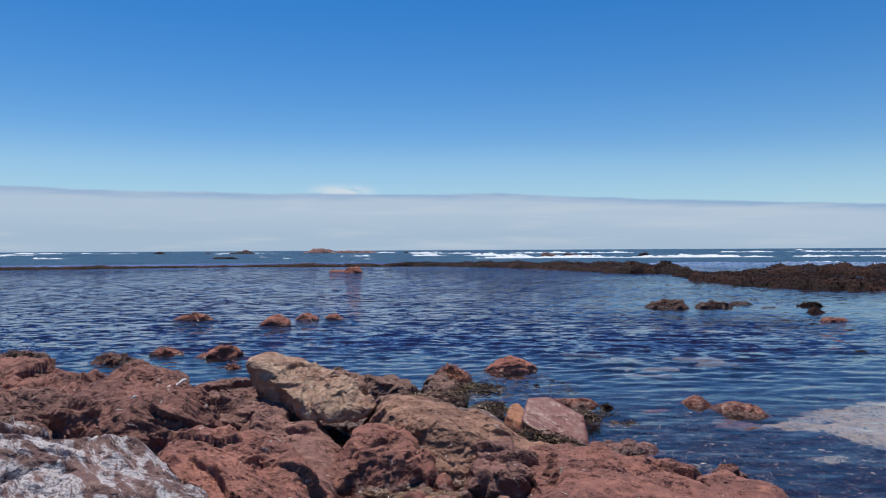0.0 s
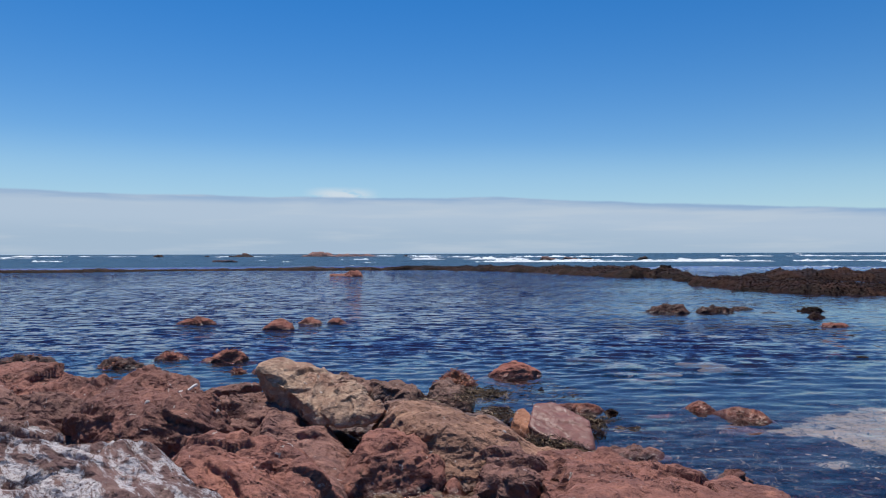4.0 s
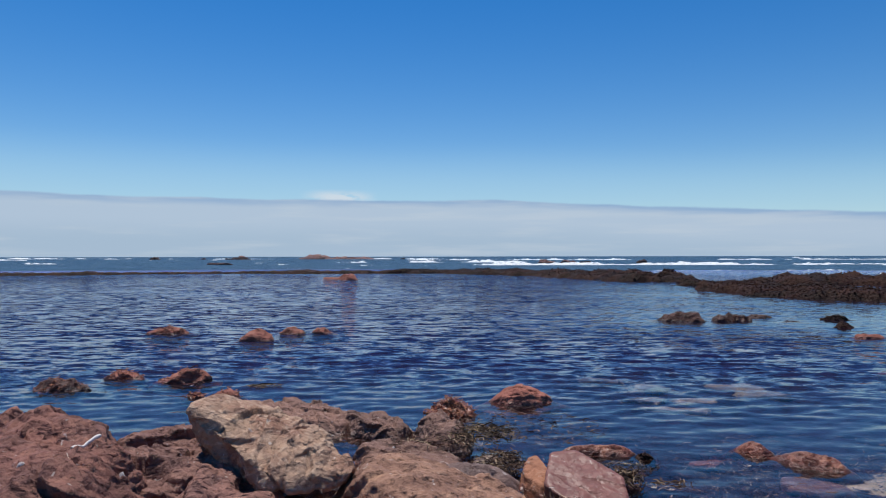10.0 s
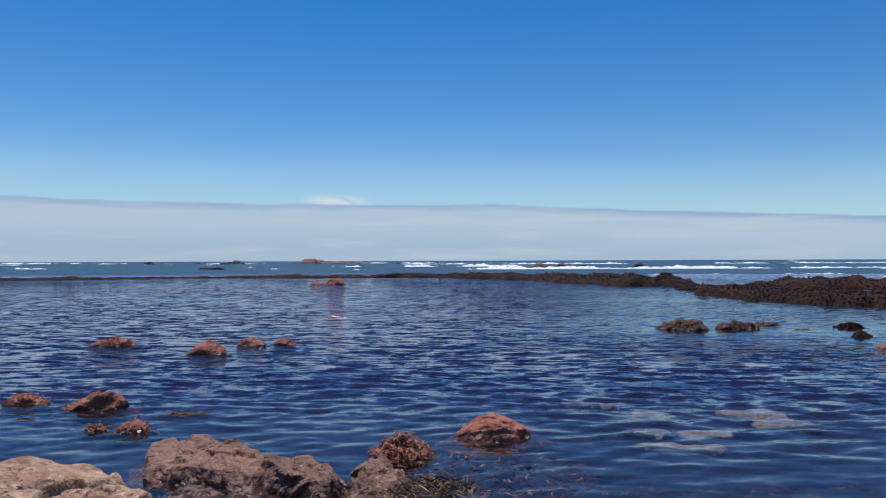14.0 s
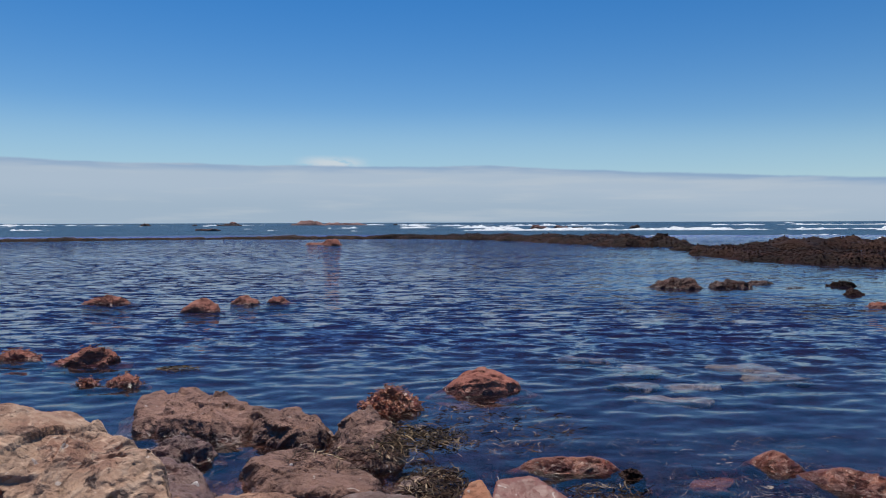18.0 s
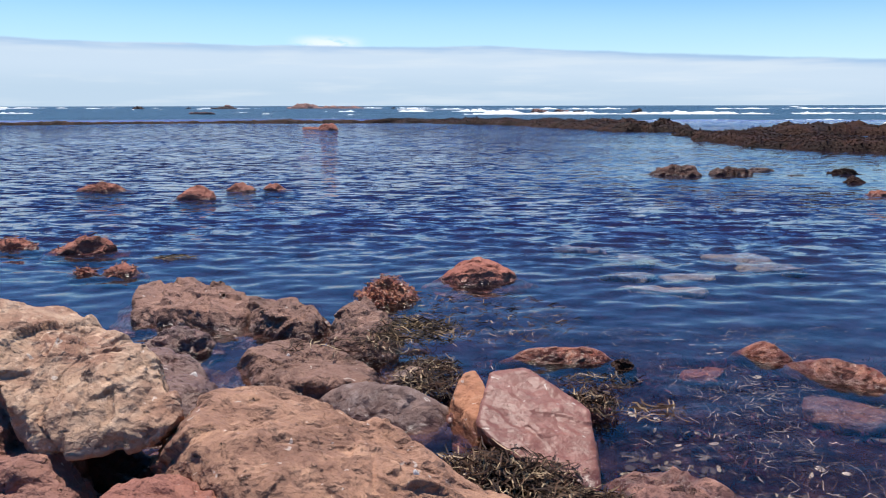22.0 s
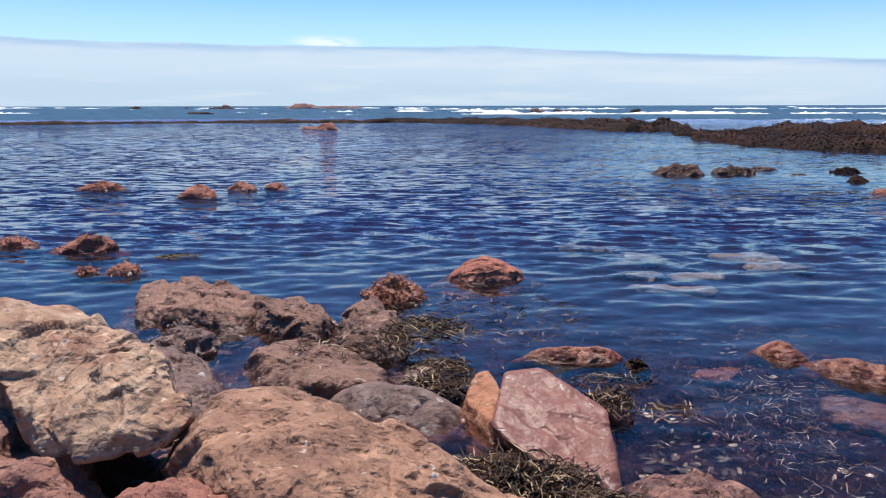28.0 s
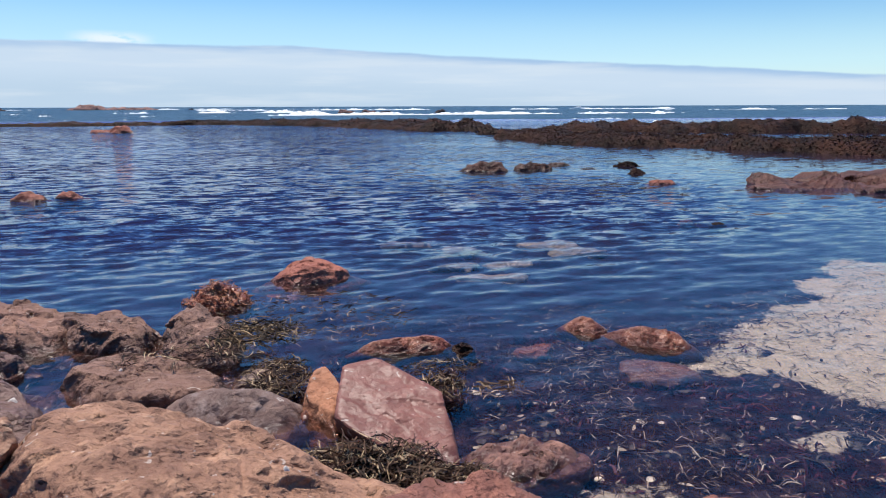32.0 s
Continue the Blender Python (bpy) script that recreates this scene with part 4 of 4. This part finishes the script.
far_rock(0.245, 78, 1.6, 0.35, "dark rock in the surf", 153, M_HAZED_DARK)
far_rock(0.165, 79, 1.8, 0.14, "dark rock in the surf", 155, M_HAZED_DARK)


# ---- breaking waves ----
def breaker(x0, x1, dist, height, depth, seed, label="white breaking wave rolling over the shallows", steady=0.0):
    n, m = max(60, int((x1 - x0) / 0.25)), 12
    t = np.linspace(0, 1, n)
    s = np.linspace(0, 1, m)
    S, T = np.meshgrid(s, t)
    X = x0 + (x1 - x0) * T
    P = np.stack([X.ravel() * 0.16, np.full(X.size, seed * 2.7), np.zeros(X.size)], -1)
    amp = (0.50 + 1.25 * fbm(P, 4)).reshape(X.shape) * sstep(T, 0, 0.12) * sstep(1 - T, 0, 0.12)
    amp = amp * (1 - steady) + steady * sstep(T, 0, 0.2) * sstep(1 - T, 0, 0.2) * (0.85 + 0.5 * fbm(P * 2, 3)).reshape(X.shape)
    amp = amp * (1 + 0.5 * fbm(P * 7 + 3, 3)).reshape(X.shape)
    amp = np.clip(amp, 0.0, 1.4)
    Y = dist + depth * (S - 0.3) * (0.5 + amp) + (0.5 * fbm(P * 3 + 9, 3) + 0.5 * fbm(P * 14 + 2, 2)).reshape(X.shape)
    Q = np.stack([X.ravel() * 1.2, Y.ravel() * 1.2, np.full(X.size, seed)], -1)
    Z = -0.25 + (0.72 * height + 0.25) * amp * np.sin(np.pi * np.clip(S, 0.0, 1)) ** 0.7 * (1 + 0.9 * fbm(Q * 2.4, 3).reshape(X.shape))
    me = mesh_from("breaking_wave", np.stack([X.ravel(), Y.ravel(), Z.ravel()], -1), grid_faces(n, m)[:, ::-1], M_FOAM)
    return tagged(new("breaking_wave", me), label, "wave", "breaking waves", "structure")


breaker(-3, 30, 63, 0.30, 2.4, 1, steady=0.8)
breaker(27, 44, 66, 0.22, 2.4, 2, steady=0.5)
breaker(-22, 12, 92, 0.248, 3.0, 3)
breaker(-20, 40, 150, 0.341, 5.0, 4)
breaker(50, 96, 150, 0.341, 5.0, 5)
breaker(-15, -4, 46, 0.062, 1.8, 6, "thin white wash of a spent wave")
breaker(-48, -40, 75, 0.124, 1.5, 7)
breaker(-122, -95, 230, 0.31, 5, 8)
breaker(-80, -55, 215, 0.31, 5, 9)
breaker(-48, 0, 225, 0.372, 6, 10)
breaker(60, 130, 110, 0.248, 4, 11)
breaker(11, 19, 21.6, 0.087, 0.9, 12, "thin white wash against the reef")
breaker(16, 26, 24.0, 0.099, 0.9, 13, "thin white wash against the reef")
breaker(8, 26, 40, 0.074, 1.6, 14, "thin white wash of a spent wave")
breaker(20, 60, 52, 0.087, 1.6, 15, "thin white wash of a spent wave")


for k, (x0, x1, dist) in enumerate(((9.2, 11.6, 23.6), (12.4, 15.2, 22.6), (17.0, 18.6, 20.6), (19.6, 23.0, 19.0))):
    breaker(x0, x1, dist, 0.30, 0.7, 90 + k, "white surf splashing up behind the reef")
# ---- seagrass and litter ----
def blades(name, count, place, length, width, lift, mat, label, seed, curl=0.6, height=None, part_of=None):
    """Many loose strap leaves, each a thin bent ribbon lying on what is under it."""
    rs = np.random.RandomState(seed)
    x, y, z0 = place(rs, count)
    n = len(x)
    a = rs.uniform(0, 2 * np.pi, n)
    L = rs.uniform(length[0], length[1], n)
    W = rs.uniform(width[0], width[1], n)
    bend = rs.normal(0, curl, n)
    k = 5
    t = np.linspace(-0.5, 0.5, k)
    ang = a[:, None] + bend[:, None] * t[None, :] * 2
    step = L[:, None] / (k - 1)
    cx = np.cumsum(np.cos(ang) * step, 1)
    cy = np.cumsum(np.sin(ang) * step, 1)
    cx, cy = cx - cx.mean(1, keepdims=True) + x[:, None], cy - cy.mean(1, keepdims=True) + y[:, None]
    rise = rs.uniform(0, lift, n)
    tilt = rs.normal(0, 0.5, n)
    cz = z0[:, None] + rise[:, None] + lift * tilt[:, None] * t[None, :] + lift * 0.6 * rs.normal(0, 0.35, (n, k))
    if height is not None:
        cz = np.maximum(cz, height(cx.ravel(), cy.ravel()).reshape(cx.shape) + 0.002)
    roll = rs.normal(0, 0.7, n)[:, None]
    ox, oy, oz = -np.sin(ang) * np.cos(roll), np.cos(ang) * np.cos(roll), np.sin(roll) * np.ones_like(ang)
    taper = np.array([0.4, 1, 1, 0.9, 0.3])[None, :] * W[:, None] / 2
    A = np.stack([cx - ox * taper, cy - oy * taper, cz - oz * taper], -1)
    B = np.stack([cx + ox * taper, cy + oy * taper, cz + oz * taper], -1)
    V = np.concatenate([A, B], 1).reshape(-1, 3)
    base = np.arange(n)[:, None] * 2 * k
    q = np.arange(k - 1)[None, :]
    F = np.stack([base + q, base + q + 1, base + q + k + 1, base + q + k], -1).reshape(-1, 4)
    ob = new(name, mesh_from(name, V, F, mat))
    ob.parent = part_of
    return tagged(ob, label, "" if part_of else "seaweed", kind="stuff")


def scatter(x0, x1, y0, y1, keep=None, dz=0.004, z=None):
    def place(rs, count):
        x, y = rs.uniform(x0, x1, count), rs.uniform(y0, y1, count)
        if keep:
            ok = rs.uniform(size=count) < keep(x, y)
            x, y = x[ok], y[ok]
        return x, y, (seabed(x, y) + dz if z is None else np.full(len(x), z))
    return place


def clumpy(x, y, f=2.2, s=0.0):
    return 0.25 + 0.75 * sstep(fbm(np.stack([x * f, y * f, np.full(len(x), s)], -1), 3), -0.25, 0.35)


blades("sunken_seagrass", 60000, scatter(0.4, 2.8, 2.3, 4.0, lambda x, y: (1 - 0.97 * sand_mask(x, y)) * clumpy(x, y, 3.0) ** 2 * (1 - 0.6 * sstep(y, 3.2, 4.0))),
       (0.010, 0.055), (0.0010, 0.0030), 0.022, M_LITTER, "loose dead seagrass leaves lying on the bottom", 3, 0.12, height=seabed)
blades("red_weed", 16000, scatter(0.4, 3.0, 2.0, 3.7, lambda x, y: (1 - 0.95 * sand_mask(x, y)) * clumpy(x, y, 3.2, 6.0) ** 2),
       (0.012, 0.05), (0.002, 0.008), 0.03, M_REDWEED, "purple-red weed growing on the bottom", 6, 0.3, height=seabed)
blades("shell_grit", 15000, scatter(0.3, 3.2, 1.9, 3.9, lambda x, y: (1 - 0.8 * sand_mask(x, y)) * clumpy(x, y, 3.4, 9.0) ** 3 * (0.25 + 0.75 * sstep(3.5 - y, 0.0, 0.9))),
       (0.005, 0.034), (0.004, 0.018), 0.010, M_CHIP, "pale shell chips and grit on the bottom", 4, 0.1, height=seabed)
blades("seagrass_scraps", 9000, scatter(1.4, 4.0, 2.6, 5.0, lambda x, y: sand_mask(x, y) * (0.25 + 0.75 * clumpy(x, y, 3.0, 4.0))),
       (0.012, 0.06), (0.002, 0.006), 0.008, M_DARKLIT, "dark scraps of seagrass strewn over sand", 5, height=seabed)


def heap(cx, cy, rx, ry, z, spread=0.02):
    def place(rs, count):
        a, r = rs.uniform(0, 6.283, count), np.sqrt(rs.uniform(0, 1, count))
        return cx + rx * r * np.cos(a), cy + ry * r * np.sin(a), z + spread * (1 - r) * rs.uniform(0, 1, count)
    return place


WR = "heap of dry brown and straw-coloured seagrass at the waterline"
blades("seagrass_heap", 800, heap(0.44, 2.88, 0.16, 0.08, 0.0, 0.06), (0.03, 0.09), (0.002, 0.0042), 0.022, M_BLADE, WR, 11, 0.9)
blades("seagrass_heap", 380, heap(0.57, 2.79, 0.11, 0.05, 0.0, 0.02), (0.03, 0.09), (0.002, 0.0042), 0.018, M_BLADE, WR, 18, 0.9)
blades("seagrass_heap", 420, heap(0.28, 3.36, 0.08, 0.13, 0.02, 0.03), (0.03, 0.09), (0.002, 0.0042), 0.02, M_BLADE, WR, 12, 0.9)
blades("seagrass_heap", 420, heap(0.20, 3.66, 0.16, 0.10, 0.045, 0.03), (0.04, 0.12), (0.002, 0.0042), 0.025, M_GREEN, "tangle of olive and straw seagrass on a rock", 13, 0.7)
blades("seagrass_heap", 190, heap(0.69, 3.22, 0.06, 0.05, 0.0, 0.03), (0.03, 0.09), (0.002, 0.005), 0.03, M_BLADE, WR, 14, 0.9)
blades("seagrass_heap", 120, heap(0.05, 3.50, 0.22, 0.08, 0.05, 0.02), (0.03, 0.09), (0.002, 0.004), 0.015, M_BLADE, "thin strands of dry seagrass on a flat rock", 15, 0.7)
blades("floating_weed", 90, heap(-1.04, 4.95, 0.10, 0.05, 0.006, 0.004), (0.03, 0.10), (0.003, 0.006), 0.006, M_GREEN, "small raft of green weed floating on the pool", 16, 0.7)
blades("floating_weed", 60, heap(0.85, 3.22, 0.07, 0.05, -0.01, 0.015), (0.03, 0.08), (0.003, 0.006), 0.01, M_BLADE, "small raft of brown weed floating on the pool", 17, 0.7)

blades("puddle_litter", 2600, scatter(-0.75, 0.05, 3.05, 3.85, lambda x, y: clumpy(x, y, 5.0, 2.0) ** 2, z=-0.02), (0.008, 0.04), (0.002, 0.007), 0.014, M_CHIP,
       "pale scraps and chips on the bottom of a puddle", 19, 0.3)

blades("floating_weed", 700, heap(0.42, 4.02, 0.36, 0.34, -0.006, 0.006), (0.02, 0.07), (0.0015, 0.0035), 0.008, M_BLADE, "loose straws of dry seagrass floating by the rocks", 20, 0.5)
blades("floating_weed", 110, heap(0.74, 3.40, 0.12, 0.06, -0.004, 0.012), (0.02, 0.06), (0.002, 0.004), 0.014, M_BLADE, "loose straws of dry seagrass floating by a slab", 21, 0.7)

# ---- small bits lying on the stones ----
def stone_near(x, y):
    """The highest near-shore stone at a spot, its surface there and the surface's slope."""
    best = None
    for ob in ROCKS:
        co, nor = ROCKS[ob]
        d = np.hypot(co[:, 0] - x, co[:, 1] - y)
        ok = np.where(d < 0.02)[0]
        if len(ok):
            k = ok[np.argmax(co[ok, 2])]
            if best is None or co[k, 2] > best[1][2]:
                best = (ob, co[k], nor[k])
    return best


ROCKS = {}
for ob in [o for o in scene.objects if o.type == "MESH" and o.name.split(".")[0] in ("boulder", "rock", "slab") and o.location.y < 4.2]:
    co, nor = np.empty(len(ob.data.vertices) * 3, np.float32), np.empty(len(ob.data.vertices) * 3, np.float32)
    ob.data.vertices.foreach_get("co", co)
    ob.data.vertices.foreach_get("normal", nor)
    ROCKS[ob] = (co.reshape(-1, 3) + np.array(ob.location), nor.reshape(-1, 3))
M_SPLASH = simple("white_dropping", ((0.30, 0.24, 0.21), (0.55, 0.49, 0.46)), 0.9, 90.0, 0.001)
M_SHELL = simple("bleached_shell", ((0.22, 0.17, 0.13), (0.42, 0.35, 0.28)), 0.6, 60.0, 0.0005)

M_STICK = simple("bleached_wood", ((0.55, 0.46, 0.42), (0.75, 0.68, 0.63)), 0.7, 80.0, 0.0005)


def splash(x, y, size, seed):
    """A dried white dropping, a thin uneven crust over the stone, as a part of it."""
    hit = stone_near(x, y)
    if hit is None:
        return
    ob, at, nor = hit
    rs = random.Random(seed)
    rows, cols = 4, 14
    edge = [rs.uniform(0.45, 1.2) * (1.0 + 0.8 * abs(math.cos(math.pi * k / cols + rs.uniform(-0.2, 0.2)))) for k in range(cols)]
    spread = np.array([[(r / rows) * edge[k] * size * math.cos(6.283 * k / cols), (r / rows) * edge[k] * size * math.sin(6.283 * k / cols)] for r in range(1, rows + 1) for k in range(cols)])
    a = rs.uniform(0, 6.283)
    flat = spread @ np.array([[math.cos(a), math.sin(a)], [-math.sin(a), math.cos(a)]]) + at[:2]
    co = ROCKS[ob][0]
    near = co[np.hypot(co[:, 0] - at[0], co[:, 1] - at[1]) < 3 * size + 0.02]
    near = near[near[:, 2] > at[2] - 0.06]
    z = np.array([near[np.argmin(np.hypot(near[:, 0] - p[0], near[:, 1] - p[1]))][2] for p in flat])
    lift = np.repeat([0.005, 0.004, 0.003, -0.001], cols)
    verts = np.concatenate([flat, (z + lift)[:, None]], 1) - np.array(ob.location)
    me = mesh_from("dropping", verts, grid_faces(rows, cols, closed=True), M_SPLASH)
    bm = bmesh.new()
    bm.from_mesh(me)
    bm.verts.ensure_lookup_table()
    bm.faces.new([bm.verts[k] for k in range(cols)][::-1])
    bm.to_mesh(me)
    bm.free()
    piece = new("dropping", me)
    piece.parent = ob
    tagged(piece, "dried white crust", "", "")


for k, (px, py, size) in enumerate(((-0.56, 2.46, 0.012), (-0.38, 2.30, 0.009), (-0.95, 2.50, 0.006),
                                    (-0.72, 2.60, 0.006), (0.30, 2.70, 0.004), (-0.30, 3.26, 0.008), (-0.10, 3.45, 0.004), (-0.85, 2.05, 0.016), (-1.25, 2.05, 0.02))):
    splash(px, py, size, 700 + k)


def bleached_stick():
    """A short bleached stick, knobbed at both ends, lying on the brown boulder."""
    ob, at, nor = stone_near(-0.87, 2.68)
    a, b = Vector((-0.885, 2.64, 0)), Vector((-0.85, 2.72, 0))
    rows, cols = 12, 8
    verts = []
    for r in range(rows):
        t = r / (rows - 1)
        mid = a.lerp(b, t)
        hit = stone_near(mid.x, mid.y)
        z = (hit[1][2] if hit else at[2]) + 0.008
        rad = 0.0045 + 0.004 * (abs(t - 0.5) * 2) ** 4 if 0 < r < rows - 1 else 0.004
        for k in range(cols):
            g = 6.283 * k / cols
            verts.append((mid.x + rad * math.cos(g), mid.y, z + rad * math.sin(g)))
    tagged(new("stick", mesh_from("stick", verts, grid_faces(rows, cols, closed=True), M_STICK)), "short bleached white stick lying on the brown boulder", "driftwood")


bleached_stick()


def shell(x, y, size, turn, seed):
    """Half of a pale bivalve, ribbed and domed, on the bottom of the shallows."""
    rows, cols = 7, 18
    rs = random.Random(seed)
    verts = []
    for r in range(rows):
        t = r / (rows - 1)
        for k in range(cols):
            g = 6.283 * k / cols
            rad = size * t * (1 + 0.12 * math.cos(g)) * (1 + 0.03 * t * math.cos(9 * g))
            verts.append((rad * math.cos(g) + 0.25 * size * t, rad * math.sin(g) * 0.85, size * 0.38 * (1 - t * t)))
    ob = new("shell", mesh_from("shell", verts, grid_faces(rows, cols, closed=True), M_SHELL))
    z = float(seabed(np.array([x]), np.array([y]))[0])
    ob.matrix_world = pose(x, y, z + 0.004, rs.uniform(-14, 14), rs.uniform(-14, 14), turn)
    tagged(ob, "pale bleached shell on the dark bottom", "shell", "pale shells in the shallows")


rs_shell = random.Random(21)
for px, py, size in ((0.80, 3.28, 0.012), (0.86, 3.26, 0.010), (1.15, 3.02, 0.011), (1.19, 3.00, 0.009), (1.47, 2.95, 0.012), (1.53, 2.93, 0.014), (0.93, 2.80, 0.013),
                     (0.84, 2.76, 0.013), (1.04, 2.78, 0.011), (1.30, 2.84, 0.010), (1.38, 3.10, 0.009)):
    shell(px, py, size, rs_shell.uniform(0, 360), rs_shell.randint(0, 999))


# ---- kelp on the reefs ----
def on_reef(k, near):
    def place(rs, count):
        pts = REEF_TOPS[k]
        pts = pts[np.hypot(pts[:, 0], pts[:, 1]) < near]
        pick = pts[rs.randint(0, len(pts), count)]
        return pick[:, 0], pick[:, 1], pick[:, 2]
    return place


M_FROND = simple("wet_kelp", ((0.020, 0.008, 0.006), (0.046, 0.018, 0.011), (0.11, 0.048, 0.022)), 0.75, 20.0, per_piece=True)
M_FROND.node_tree.nodes["Principled BSDF"].inputs["Specular IOR Level"].default_value = 0.12
blades("kelp", 8000, on_reef(1, 26), (0.02, 0.06), (0.005, 0.013), 0.018, M_FROND, "wet brown kelp fronds draped over the reef", 31, 0.9, part_of=REEFS[1])
blades("kelp", 20000, on_reef(4, 24), (0.02, 0.06), (0.005, 0.013), 0.018, M_FROND, "wet brown kelp fronds draped over the reef", 34, 0.9, part_of=REEFS[4])
blades("kelp", 9000, on_reef(0, 40), (0.04, 0.11), (0.010, 0.024), 0.022, M_FROND, "wet brown kelp fronds draped over the reef", 32, 0.9, part_of=REEFS[0])
blades("kelp", 5000, on_reef(3, 40), (0.04, 0.11), (0.010, 0.024), 0.022, M_FROND, "wet brown kelp fronds draped over the reef", 33, 0.9, part_of=REEFS[3])

M_RUST = simple("rust_red_weed", ((0.14, 0.038, 0.020), (0.32, 0.095, 0.044), (0.46, 0.18, 0.08)), 0.7, 60.0, per_piece=True)

M_BROWNWEED = simple("brown_weed", ((0.045, 0.014, 0.009), (0.11, 0.033, 0.017), (0.19, 0.072, 0.032)), 0.9, 60.0, per_piece=True)
M_BROWNWEED.node_tree.nodes["Principled BSDF"].inputs["Specular IOR Level"].default_value = 0.1


def weedy(ob, count, mat, label, seed, low=-0.02):
    """Short wet weed growing over a rock of the pool, as a part of it."""
    at = np.array(ob.location)
    pts = np.array([v.co for v in ob.data.vertices]) + at
    pts = pts[pts[:, 2] > low]

    def place(rs, n):
        pick = pts[rs.randint(0, len(pts), n)]
        return pick[:, 0] - at[0], pick[:, 1] - at[1], pick[:, 2] - at[2]
    return blades("weed", count, place, (0.012, 0.05), (0.002, 0.007), 0.012, mat, label, seed, 1.0, part_of=ob)


for k, (ob, n) in enumerate(WEEDY):
    weedy(ob, n, *((M_RUST, "short rust-red weed") if k < 8 else (M_BROWNWEED, "short dark brown weed")), 60 + k)

# ---- scattered whitecaps on the open sea ----
rs_cap = random.Random(9)
for k in range(34):
    dist = math.exp(rs_cap.uniform(math.log(50), math.log(330)))
    side = rs_cap.uniform(-0.75, 1.35) * dist
    span = rs_cap.uniform(0.03, 0.10) * dist
    breaker(side - span / 2, side + span / 2, dist, 0.0011 * dist + 0.03, 0.02 * dist + 0.5, 40 + k, "small whitecap on the open sea")
